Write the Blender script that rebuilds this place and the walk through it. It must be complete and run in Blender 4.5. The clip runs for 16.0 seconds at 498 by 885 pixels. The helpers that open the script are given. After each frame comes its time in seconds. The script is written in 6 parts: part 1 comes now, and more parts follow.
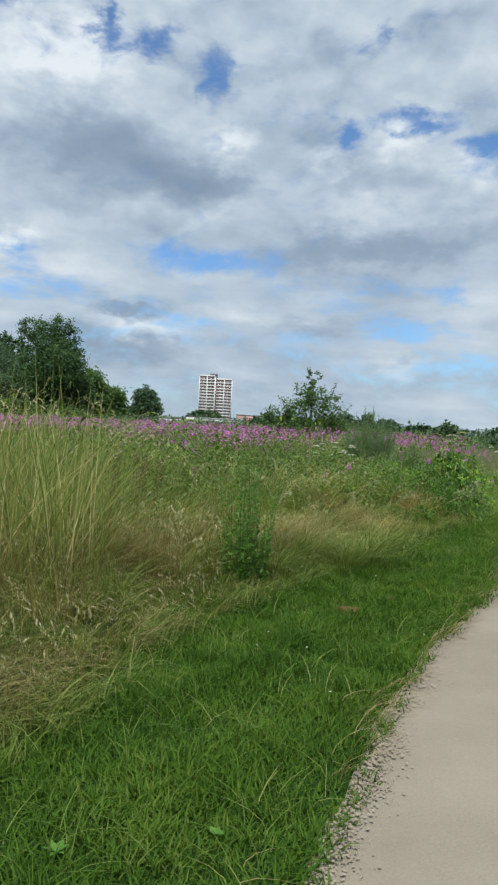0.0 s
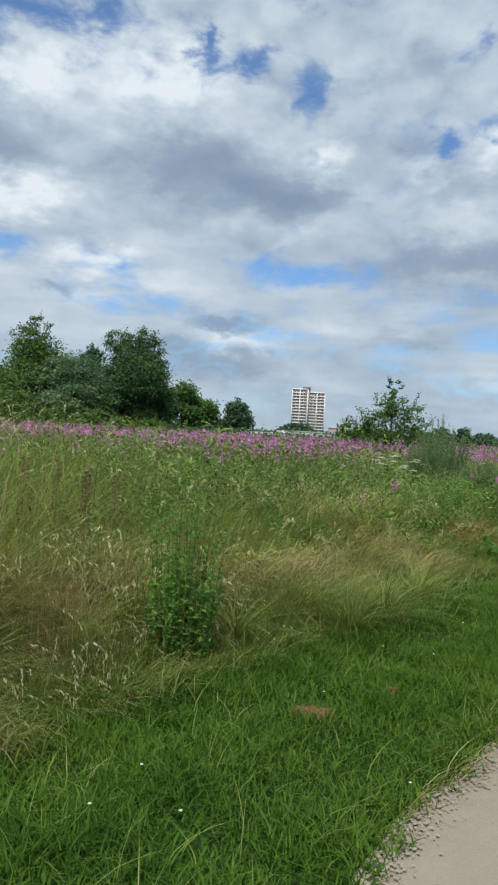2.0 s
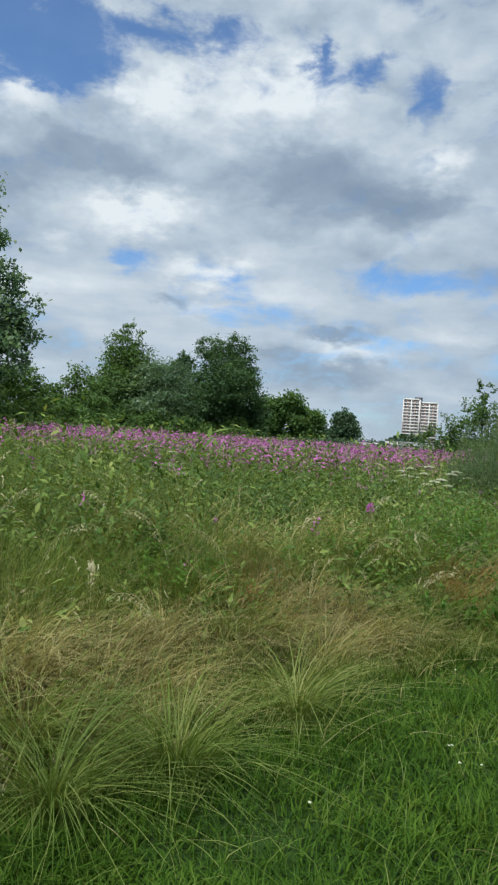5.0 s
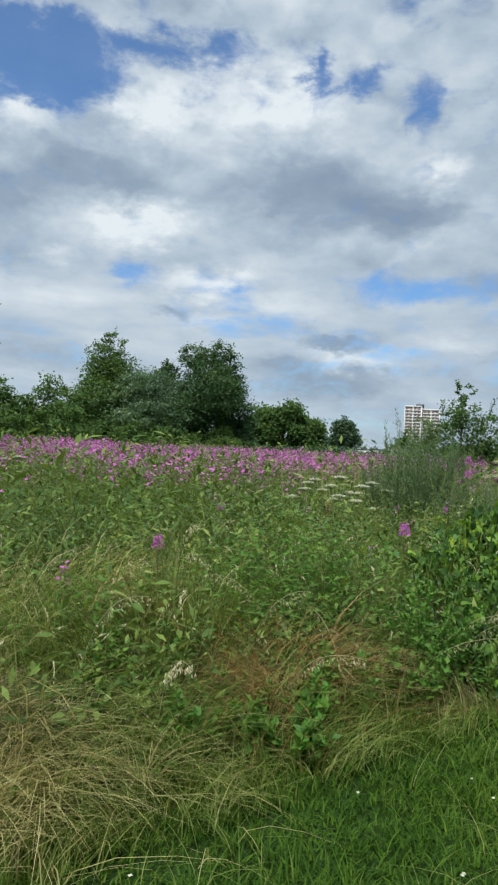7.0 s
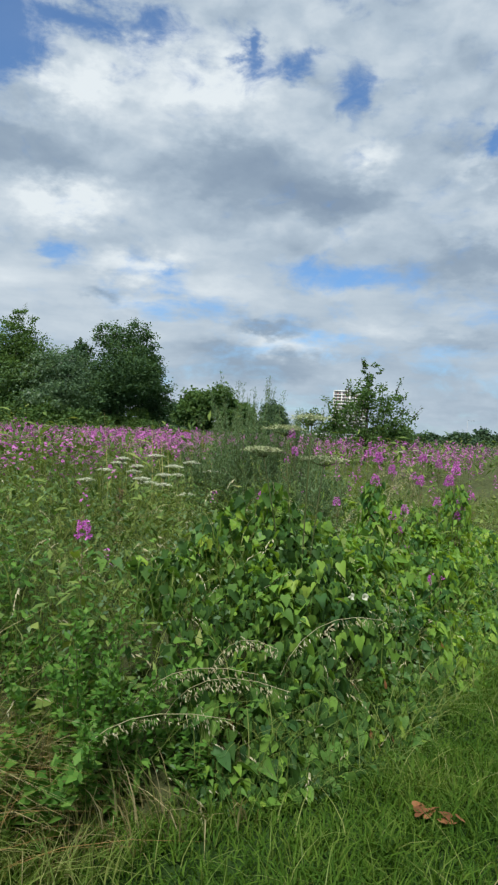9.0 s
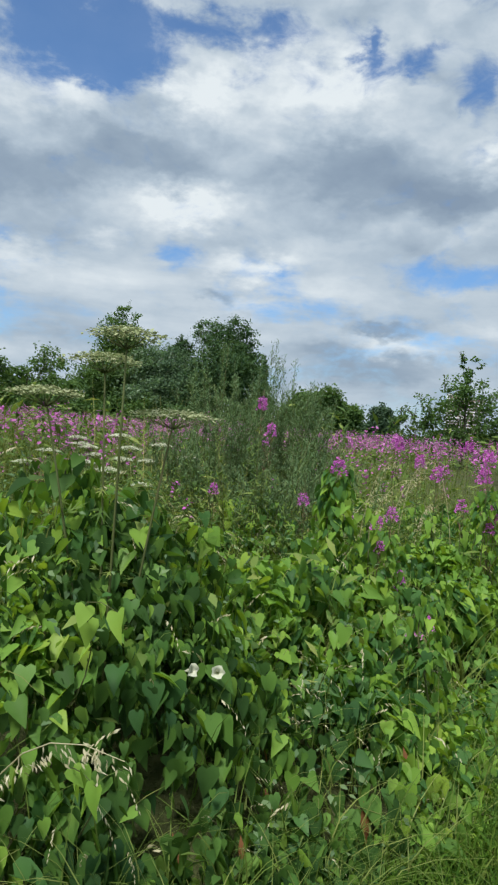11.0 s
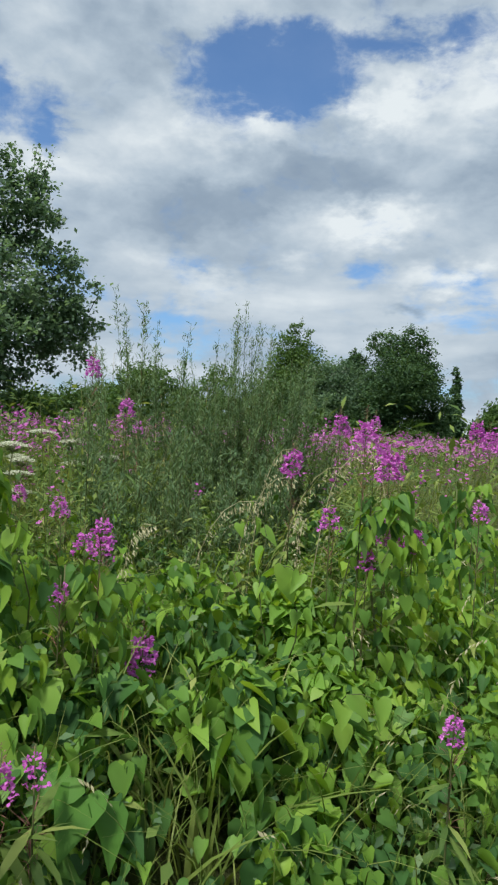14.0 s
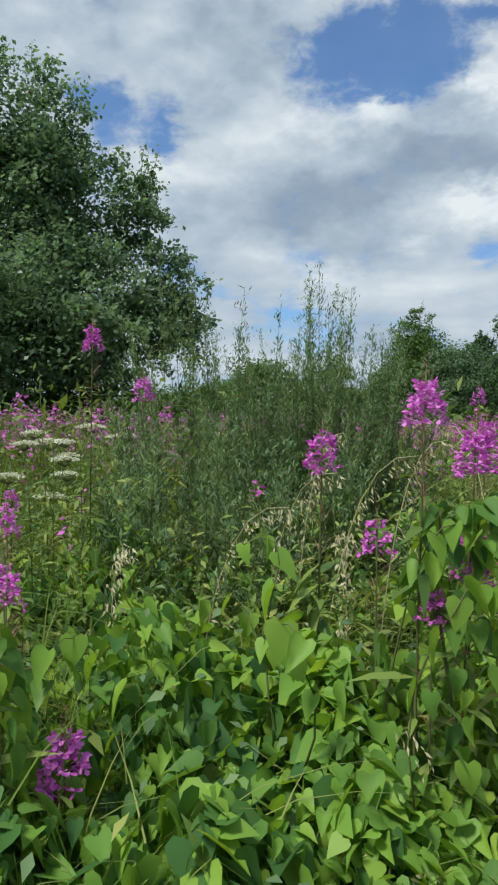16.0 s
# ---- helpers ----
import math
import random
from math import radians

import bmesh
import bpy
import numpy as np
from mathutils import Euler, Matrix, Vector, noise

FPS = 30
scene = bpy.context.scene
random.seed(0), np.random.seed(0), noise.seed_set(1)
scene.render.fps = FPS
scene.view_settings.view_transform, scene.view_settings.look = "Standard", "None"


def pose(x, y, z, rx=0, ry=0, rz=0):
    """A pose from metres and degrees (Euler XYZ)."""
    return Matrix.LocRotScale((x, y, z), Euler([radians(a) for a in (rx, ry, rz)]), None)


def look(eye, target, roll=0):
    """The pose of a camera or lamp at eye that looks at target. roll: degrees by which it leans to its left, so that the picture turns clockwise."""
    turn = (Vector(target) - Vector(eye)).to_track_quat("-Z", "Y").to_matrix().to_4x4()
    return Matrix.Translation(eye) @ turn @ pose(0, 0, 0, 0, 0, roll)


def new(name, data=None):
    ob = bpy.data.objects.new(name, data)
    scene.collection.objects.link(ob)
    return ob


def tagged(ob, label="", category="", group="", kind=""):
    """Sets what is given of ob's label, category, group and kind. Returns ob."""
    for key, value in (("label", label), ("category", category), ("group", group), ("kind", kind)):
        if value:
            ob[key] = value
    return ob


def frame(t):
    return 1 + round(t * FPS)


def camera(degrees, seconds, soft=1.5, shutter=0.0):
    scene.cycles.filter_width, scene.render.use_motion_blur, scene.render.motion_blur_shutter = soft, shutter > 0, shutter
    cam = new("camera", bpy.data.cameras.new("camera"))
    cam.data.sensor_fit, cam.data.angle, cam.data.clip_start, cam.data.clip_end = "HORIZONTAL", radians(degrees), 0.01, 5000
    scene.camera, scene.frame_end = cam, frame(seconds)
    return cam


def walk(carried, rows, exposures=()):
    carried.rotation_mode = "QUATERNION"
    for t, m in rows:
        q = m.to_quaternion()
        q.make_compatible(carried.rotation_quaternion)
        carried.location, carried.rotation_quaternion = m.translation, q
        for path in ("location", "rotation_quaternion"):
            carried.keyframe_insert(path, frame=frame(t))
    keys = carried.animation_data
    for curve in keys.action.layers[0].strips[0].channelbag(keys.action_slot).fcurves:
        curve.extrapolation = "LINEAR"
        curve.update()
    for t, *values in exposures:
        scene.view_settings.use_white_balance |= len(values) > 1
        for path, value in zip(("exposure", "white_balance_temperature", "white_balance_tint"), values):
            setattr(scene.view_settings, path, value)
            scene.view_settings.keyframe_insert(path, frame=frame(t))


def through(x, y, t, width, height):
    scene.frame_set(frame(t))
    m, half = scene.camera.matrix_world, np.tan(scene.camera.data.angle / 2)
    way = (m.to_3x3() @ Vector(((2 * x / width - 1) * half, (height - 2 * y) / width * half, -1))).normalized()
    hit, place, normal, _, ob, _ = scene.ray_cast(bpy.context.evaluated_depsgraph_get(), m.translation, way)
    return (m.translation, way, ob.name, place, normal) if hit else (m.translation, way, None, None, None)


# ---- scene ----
cam = camera(38.6, 16.0, soft=2.3)
PATH = [
    (0, (2.706, 0.556, 1.554), (2.84, 2.551, 1.504), 2.8),
    (0.5, (2.965, 1.081, 1.548), (3.059, 3.078, 1.517), 3.1),
    (1, (3.269, 1.557, 1.555), (3.296, 3.556, 1.536), 3.3),
    (1.5, (3.539, 2.068, 1.541), (3.491, 4.068, 1.52), 3.3),
    (2, (3.838, 2.585, 1.531), (3.708, 4.581, 1.505), 3.2),
    (2.5, (4.071, 3.092, 1.52), (3.88, 5.083, 1.489), 3.1),
    (3, (4.338, 3.595, 1.511), (4.088, 5.579, 1.479), 3.2),
    (3.5, (4.581, 4.124, 1.483), (4.282, 6.101, 1.451), 3.1),
    (4, (4.846, 4.565, 1.484), (4.496, 6.534, 1.45), 3.5),
    (6.5, (6.624, 7.623, 1.562), (6.128, 9.561, 1.577), 3.5),
    (7, (6.836, 8.223, 1.557), (6.387, 10.172, 1.569), 2.8),
    (7.5, (7.091, 8.798, 1.552), (6.707, 10.76, 1.558), 2.5),
    (8, (7.355, 9.26, 1.532), (7.045, 11.236, 1.532), 2.5),
    (8.5, (7.641, 9.727, 1.514), (7.376, 11.709, 1.502), 2.8),
    (9, (7.893, 10.188, 1.496), (7.634, 12.171, 1.473), 2.8),
    (9.2, (7.938, 10.374, 1.5), (7.696, 12.359, 1.472), 3.2),
    (11.3, (8.77, 12.341, 1.342), (8.158, 14.245, 1.304), 4.6),
    (11.5, (8.843, 12.482, 1.341), (8.2, 14.376, 1.302), 4.8),
    (12, (9.054, 12.863, 1.318), (8.312, 14.72, 1.276), 4.9),
    (12.5, (9.224, 13.249, 1.297), (8.406, 15.073, 1.266), 4.7),
    (13, (9.434, 13.588, 1.291), (8.552, 15.383, 1.27), 4.3),
    (13.5, (9.582, 13.911, 1.292), (8.63, 15.669, 1.276), 3.8),
    (14, (9.657, 14.236, 1.265), (8.608, 15.938, 1.245), 2.9),
    (14.5, (9.674, 14.502, 1.258), (8.517, 16.133, 1.229), 2.3),
    (15, (9.691, 14.694, 1.265), (8.447, 16.259, 1.232), 1.8),
    (15.5, (9.648, 14.834, 1.254), (8.35, 16.355, 1.217), 1.1),
    (16, (9.463, 15.038, 1.237), (8.137, 16.534, 1.189), 0.7),
]
walk(cam, [(t, look(eye, aim, lean)) for t, eye, aim, lean in PATH], [(0, 0.25, 6120, 5), (16, 0.25, 6250, 5)])

# ---- sky and sun ----
SUN_EL, SUN_AZ = radians(58), radians(190)
world = bpy.data.worlds.new("sky")
scene.world = world
world.use_nodes = True
WT = world.node_tree


def wmath(op, a, b=None, c=None):
    n = WT.nodes.new("ShaderNodeMath")
    n.operation = op
    for i, v in enumerate((a, b, c)):
        if v is None:
            continue
        if isinstance(v, (int, float)):
            n.inputs[i].default_value = v
        else:
            WT.links.new(v, n.inputs[i])
    return n.outputs[0]


def wvec(op, a, b=None, c=None):
    n = WT.nodes.new("ShaderNodeVectorMath")
    n.operation = op
    for i, v in enumerate((a, b, c)):
        if v is None:
            continue
        if isinstance(v, tuple):
            n.inputs[i].default_value = v
        else:
            WT.links.new(v, n.inputs[i])
    return n.outputs["Value"] if op in ("DOT_PRODUCT", "LENGTH") else n.outputs[0]


def wnoise(vec, scale, detail, rough=0.55):
    n = WT.nodes.new("ShaderNodeTexNoise")
    n.inputs["Scale"].default_value, n.inputs["Detail"].default_value, n.inputs["Roughness"].default_value = scale, detail, rough
    WT.links.new(vec, n.inputs["Vector"])
    return n


def wmix(fac, a, b):
    n = WT.nodes.new("ShaderNodeMix")
    n.data_type = "RGBA"
    WT.links.new(fac, n.inputs[0])
    for v, s in ((a, n.inputs[6]), (b, n.inputs[7])):
        if isinstance(v, tuple):
            s.default_value = (*v, 1)
        else:
            WT.links.new(v, s)
    return n.outputs[2]


def build_sky():
    sky = WT.nodes.new("ShaderNodeTexSky")
    sky.sky_type, sky.sun_disc = "NISHITA", False
    sky.sun_elevation, sky.sun_rotation = SUN_EL, SUN_AZ
    sky.air_density, sky.dust_density, sky.ozone_density = 1.0, 0.6, 2.5
    coord = WT.nodes.new("ShaderNodeTexCoord")
    sep = WT.nodes.new("ShaderNodeSeparateXYZ")
    WT.links.new(coord.outputs["Generated"], sep.inputs[0])
    x, y, z = sep.outputs
    az = wmath("MULTIPLY", wmath("ARCTAN2", x, y), 57.2958)
    el = wmath("MULTIPLY", wmath("ARCSINE", z), 57.2958)
    com = WT.nodes.new("ShaderNodeCombineXYZ")
    WT.links.new(az, com.inputs[0])
    WT.links.new(el, com.inputs[1])
    base = com.outputs[0]
    # ragged cloud edges: the angles are stirred at three sizes
    flat = wvec("MULTIPLY", base, (0.55, 1.0, 1.0))
    w1 = wvec("SUBTRACT", wnoise(flat, 0.16, 3).outputs["Color"], (0.5, 0.5, 0.5))
    w2 = wvec("SUBTRACT", wnoise(flat, 0.5, 4, 0.55).outputs["Color"], (0.5, 0.5, 0.5))
    w3 = wvec("SUBTRACT", wnoise(flat, 1.5, 3, 0.6).outputs["Color"], (0.5, 0.5, 0.5))
    P = wvec("MULTIPLY_ADD", w1, (2.5, 1.2, 0.0), base)
    P = wvec("MULTIPLY_ADD", w2, (4.5, 3.2, 0.0), P)
    P = wvec("MULTIPLY_ADD", w3, (1.8, 1.4, 0.0), P)

    def blobs(rows, start):
        total = start
        for a, e, ra, re, w in rows:
            ra, re = ra * 1.15, re * 1.15
            q = wvec("MULTIPLY_ADD", P, (1 / ra, 1 / re, 0.0), (-a / ra, -e / re, 0.0))
            g = wmath("POWER", 0.37, wvec("DOT_PRODUCT", q, q))
            total = wmath("MULTIPLY_ADD", g, w, total)
        return total

    east_gaps = [(-9.1, 28.4, 0.9, 1.8, 0.7), (-4.6, 27.4, 1.9, 1, 0.65), (-0.1, 25.1, 1.6, 3.6, 0.5), (12.4, 29, 0.9, 1.6, 0.5),
        (10.5, 21.8, 1.1, 0.9, 0.6), (16.1, 23, 3.6, 0.9, 0.8), (20.8, 21.1, 1.7, 0.8, 0.6), (-0.5, 12.6, 4, 1, 0.6), (-14.6, 12.1, 1.3, 0.6, 0.45),
        (20, 10.8, 2.5, 0.9, 0.35), (16.7, 7.7, 3.8, 0.8, 0.4), (-1.6, 7.6, 3.8, 0.6, 0.3), (20.7, 5.7, 2.5, 0.7, 0.3), (-21.5, 29.1, 7.4, 1.1, 0.6),
        (-26.5, 26.4, 2.6, 1, 0.4), (-18.8, 25.9, 1.3, 0.8, 0.35), (-23.1, 13.1, 1.3, 0.9, 0.5), (-15.8, 11, 3.1, 0.5, 0.35)]
    west_gaps = [(-35, 27.3, 4.6, 1.8, 0.6),
        (-36.7, 13.2, 2.5, 0.6, 0.35), (-37.5, 7, 2.9, 1.1, 0.4), (-14.2, 9.3, 3.3, 0.6, 0.3), (-30.6, 27.9, 5.4, 1.9, 0.62),
        (-30.4, 25, 3.1, 1.1, 0.7), (-51.5, 22.5, 4.2, 1.8, 0.6), (-53.9, 24.2, 2.1, 1, 0.5), (-46.7, 11.2, 1.7, 1.4, 0.45),
        (-38.1, 9.3, 2.1, 0.9, 0.4), (-48, 21.6, 1.1, 2.4, 0.5)]
    east_lit = [(-13.3, 25.6, 5, 2, 0.35), (1.4, 21.1, 1.4, 1, 0.55), (8.5, 20.3, 1.7, 0.8, 0.55), (14.7, 21.9, 1.4, 1, 0.6),
        (20.5, 19.1, 1.7, 1.4, 0.5), (10.1, 16.6, 3.3, 1.3, 0.3), (-14.8, 13.4, 1.7, 0.8, 0.45), (-11.4, 11, 3.3, 0.9, 0.3),
        (-4.3, 7.2, 2.5, 0.6, 0.4), (15.6, 5.1, 1.7, 0.6, 0.5), (2.8, 8.6, 2.5, 0.6, 0.3), (-21.2, 24.7, 2.4, 1.4, 0.75),
        (-16.8, 28.1, 1.9, 1.4, 0.55), (-11, 25.7, 5, 1.8, 0.4), (-22.2, 17, 3.8, 1.2, 0.5), (-16.8, 12.7, 2.9, 0.9, 0.4),
        (-5.2, 7.6, 2.9, 0.6, 0.35), (-17.1, 9.5, 3.8, 0.7, 0.3)]
    west_lit = [(-36.8, 23.7, 3.3, 1.6, 0.4), (-11.4, 26.4, 4.2, 1.8, 0.35), (-23.5, 16.9, 3.1, 1.3, 0.35), (-18.2, 12.6, 2.9, 0.9, 0.35),
        (-32.3, 11.1, 4.2, 1.2, 0.3), (-33, 23.5, 3.3, 1.4, 0.55), (-23.9, 24.6, 1.5, 1.1, 0.6), (-23.5, 16.6, 2.3, 1.7, 0.45),
        (-47.7, 19.5, 2.5, 1.4, 0.35), (-28.5, 14, 1, 0.6, 0.4), (-36.3, 11.8, 2.5, 0.8, 0.35), (-41.3, 13.5, 2.5, 0.8, 0.2)]
    east_dim = [(11.1, 13.9, 6.3, 1.4, 0.42), (12.2, 19.2, 3.3, 1, 0.3), (-2.2, 18.5, 3.8, 1.4, 0.22), (-12.2, 19.6, 4.6, 2, 0.2),
        (19.7, 14.9, 2.9, 1.2, 0.25), (-9.5, 6.5, 5, 0.8, 0.22), (5.4, 2.9, 7.5, 0.8, 0.15), (7.9, 8.2, 2.9, 0.6, 0.25),
        (-25.6, 19.9, 5.9, 1.8, 0.2), (-7, 21.6, 5, 1.6, 0.22), (-3.2, 18.5, 5, 1.4, 0.28), (-7.1, 8.4, 2.1, 0.4, 0.3), (-6, 5.3, 7.5, 1, 0.22),
        (-11.7, 16.3, 5, 1, 0.12), (-19.8, 10.2, 1.3, 0.4, 0.3)]
    west_dim = [(-27.1, 21.1, 5.9, 1.4, 0.16), (-11.2, 20.4, 5, 1.4, 0.15), (-38.2, 17.2, 4.6, 2, 0.3), (-32.5, 18.3, 3.3, 1.2, 0.2),
        (-41.5, 28.5, 4.6, 2.4, 0.22), (-57.7, 27.4, 3.3, 2, 0.1), (-32.4, 5.9, 5, 0.8, 0.15), (-6.2, 8.9, 2.5, 0.5, 0.3),
        (-32.8, 13.8, 3.8, 1.2, 0.12)]
    gaps = blobs(east_gaps + west_gaps, 0.0)
    lit = blobs(east_lit + west_lit, 0.0)
    dim = blobs(east_dim + west_dim, 0.0)
    streak = wvec("MULTIPLY", base, (0.06, 0.34, 1.0))
    puff = wvec("MULTIPLY", base, (0.10, 0.17, 1.0))
    n1 = wnoise(wvec("MULTIPLY_ADD", w1, (0.5, 0.5, 0.5), streak), 1.0, 6, 0.52).outputs[0]
    n2 = wnoise(wvec("MULTIPLY_ADD", w1, (0.7, 0.7, 0.7), puff), 1.0, 6, 0.5).outputs[0]
    high = WT.nodes.new("ShaderNodeMapRange")
    high.interpolation_type = "SMOOTHSTEP"
    WT.links.new(el, high.inputs[0])
    high.inputs[1].default_value, high.inputs[2].default_value = 9.0, 17.0
    n = wmath("ADD", wmath("MULTIPLY", n1, wmath("SUBTRACT", 1.0, high.outputs[0])), wmath("MULTIPLY", n2, high.outputs[0]))
    cover = WT.nodes.new("ShaderNodeMapRange")
    cover.interpolation_type = "SMOOTHSTEP"
    fine = wnoise(wvec("MULTIPLY_ADD", w2, (3.0, 3.0, 0.0), flat), 0.30, 5, 0.48).outputs[0]
    # thin ragged edges, streaks of pale blue low down, and a faint veil over the gaps
    wisp = wnoise(wvec("MULTIPLY_ADD", w1, (5.0, 3.0, 0.0), wvec("MULTIPLY", base, (0.6, 1.0, 1.0))), 0.55, 6, 0.62).outputs[0]
    thick = wmath("MULTIPLY_ADD", wmath("SUBTRACT", wisp, 0.5), 1.15, wmath("SUBTRACT", wmath("MULTIPLY_ADD", n, 1.9, -0.19), gaps))
    thick = wmath("MULTIPLY_ADD", wmath("SUBTRACT", 1.0, high.outputs[0]), -0.13, thick)
    WT.links.new(thick, cover.inputs[0])
    cover.inputs[1].default_value, cover.inputs[2].default_value, cover.inputs[3].default_value = -0.02, 0.66, 0.08
    light = wmath("MULTIPLY_ADD", wmath("SUBTRACT", n, 0.5), 1.0, 0.58)
    light = wmath("MULTIPLY_ADD", wmath("SUBTRACT", fine, 0.5), 0.55, light)
    light = wmath("ADD", wmath("SUBTRACT", light, dim), wmath("MULTIPLY", lit, 0.62))
    # heaped clouds: tops bright, bases grey
    heap = wvec("MULTIPLY_ADD", w2, (1.6, 1.2, 0.0), base)
    h1 = wnoise(wvec("MULTIPLY", heap, (0.16, 0.24, 1.0)), 1.0, 5, 0.5).outputs[0]
    h2 = wnoise(wvec("MULTIPLY_ADD", heap, (0.16, 0.24, 1.0), (0.0, 0.28, 0.0)), 1.0, 5, 0.5).outputs[0]
    light = wmath("MULTIPLY_ADD", wmath("MULTIPLY", wmath("SUBTRACT", h1, h2), high.outputs[0]), 0.7, light)
    ramp = WT.nodes.new("ShaderNodeValToRGB")
    WT.links.new(light, ramp.inputs[0])
    stops = [(0.0, (0.29, 0.36, 0.47)), (0.3, (0.37, 0.445, 0.55)), (0.55, (0.54, 0.612, 0.705)), (0.8, (0.745, 0.79, 0.85)), (1.0, (0.93, 0.95, 0.975))]
    ramp.color_ramp.elements[0].color = (*stops[0][1], 1)
    ramp.color_ramp.elements[1].color = (*stops[-1][1], 1)
    for p, c in stops[1:-1]:
        ramp.color_ramp.elements.new(p).color = (*c, 1)
    cloud = wvec("SCALE", ramp.outputs[0])
    cloud.node.inputs["Scale"].default_value = CLOUD
    blue = wvec("MULTIPLY", sky.outputs[0], BLUE)
    bg = WT.nodes["Background"]
    WT.links.new(wmix(cover.outputs[0], blue, cloud), bg.inputs[0])
    bg.inputs[1].default_value = 0.1


CLOUD, BLUE = 7.45, (0.76, 0.97, 1.2)
build_sky()
sun = new("sun", bpy.data.lights.new("sun", "SUN"))
sun.data.energy, sun.data.angle, sun.data.color = 4.0, radians(12), (1.0, 0.95, 0.87)
sun.rotation_euler = Euler((radians(90) - SUN_EL, 0, radians(180) - SUN_AZ))


# ---- materials ----
def ramp_node(nt, fac, stops):
    r = nt.nodes.new("ShaderNodeValToRGB")
    e = r.color_ramp.elements
    e[0].position, e[0].color = stops[0][0], (*stops[0][1], 1)
    e[1].position, e[1].color = stops[-1][0], (*stops[-1][1], 1)
    for p, c in stops[1:-1]:
        e.new(p).color = (*c, 1)
    nt.links.new(fac, r.inputs[0])
    return r.outputs[0]


def noise_node(nt, scale, detail=4.0, rough=0.55, vec=None):
    n = nt.nodes.new("ShaderNodeTexNoise")
    n.inputs["Scale"].default_value, n.inputs["Detail"].default_value, n.inputs["Roughness"].default_value = scale, detail, rough
    if vec is None:
        vec = nt.nodes.new("ShaderNodeTexCoord").outputs["Object"]
    nt.links.new(vec, n.inputs["Vector"])
    return n.outputs[0]


def leaf_mat(name, stops, rough=0.5, through=0.35, tint=(1.25, 1.2, 0.6), spec=0.15, patch=1.2, by_object=False):
    """Foliage: every leaf has its own shade, patches of the stand differ, and light shines through."""
    m = bpy.data.materials.new(name)
    m.use_nodes = True
    nt = m.node_tree
    b = nt.nodes["Principled BSDF"]
    rnd = nt.nodes.new("ShaderNodeObjectInfo").outputs["Random"] if by_object else nt.nodes.new("ShaderNodeNewGeometry").outputs["Random Per Island"]
    geo = nt.nodes.new("ShaderNodeNewGeometry").outputs["Position"]
    n = noise_node(nt, patch, 3.0, 0.5, geo)
    mixv = nt.nodes.new("ShaderNodeMath")
    mixv.operation = "MULTIPLY_ADD"
    nt.links.new(n, mixv.inputs[0])
    mixv.inputs[1].default_value = 0.9
    half = nt.nodes.new("ShaderNodeMath")
    half.operation = "MULTIPLY_ADD"
    nt.links.new(rnd, half.inputs[0])
    half.inputs[1].default_value, half.inputs[2].default_value = 0.62, -0.26
    nt.links.new(half.outputs[0], mixv.inputs[2])
    col = ramp_node(nt, mixv.outputs[0], stops)
    nt.links.new(col, b.inputs["Base Color"])
    b.inputs["Roughness"].default_value = rough
    b.inputs["Specular IOR Level"].default_value = spec
    tr = nt.nodes.new("ShaderNodeBsdfTranslucent")
    mul = nt.nodes.new("ShaderNodeMix")
    mul.data_type, mul.blend_type = "RGBA", "MULTIPLY"
    mul.inputs[0].default_value = 1.0
    nt.links.new(col, mul.inputs[6])
    mul.inputs[7].default_value = (*tint, 1)
    nt.links.new(mul.outputs[2], tr.inputs[0])
    mx = nt.nodes.new("ShaderNodeMixShader")
    mx.inputs[0].default_value = through
    nt.links.new(b.outputs[0], mx.inputs[1])
    nt.links.new(tr.outputs[0], mx.inputs[2])
    nt.links.new(mx.outputs[0], nt.nodes["Material Output"].inputs[0])
    return m


def solid_mat(name, c1, c2, scale, rough=0.8, bump=0.3, fine=60.0, dist=0.01, spec=0.1):
    """A matt surface: two colours in patches, fine grain, and relief."""
    m = bpy.data.materials.new(name)
    m.use_nodes = True
    nt = m.node_tree
    b = nt.nodes["Principled BSDF"]
    a = noise_node(nt, scale, 6.0, 0.6)
    g = noise_node(nt, fine, 5.0, 0.65)
    mid = nt.nodes.new("ShaderNodeMath")
    mid.operation = "MULTIPLY_ADD"
    nt.links.new(g, mid.inputs[0])
    mid.inputs[1].default_value = 0.6
    off = nt.nodes.new("ShaderNodeMath")
    off.operation = "MULTIPLY_ADD"
    nt.links.new(a, off.inputs[0])
    off.inputs[1].default_value, off.inputs[2].default_value = 0.9, -0.25
    nt.links.new(off.outputs[0], mid.inputs[2])
    nt.links.new(ramp_node(nt, mid.outputs[0], [(0.2, c1), (0.8, c2)]), b.inputs["Base Color"])
    b.inputs["Roughness"].default_value = rough
    b.inputs["Specular IOR Level"].default_value = spec
    bp = nt.nodes.new("ShaderNodeBump")
    bp.inputs["Strength"].default_value, bp.inputs["Distance"].default_value = bump, dist
    nt.links.new(g, bp.inputs["Height"])
    nt.links.new(bp.outputs[0], b.inputs["Normal"])
    return m


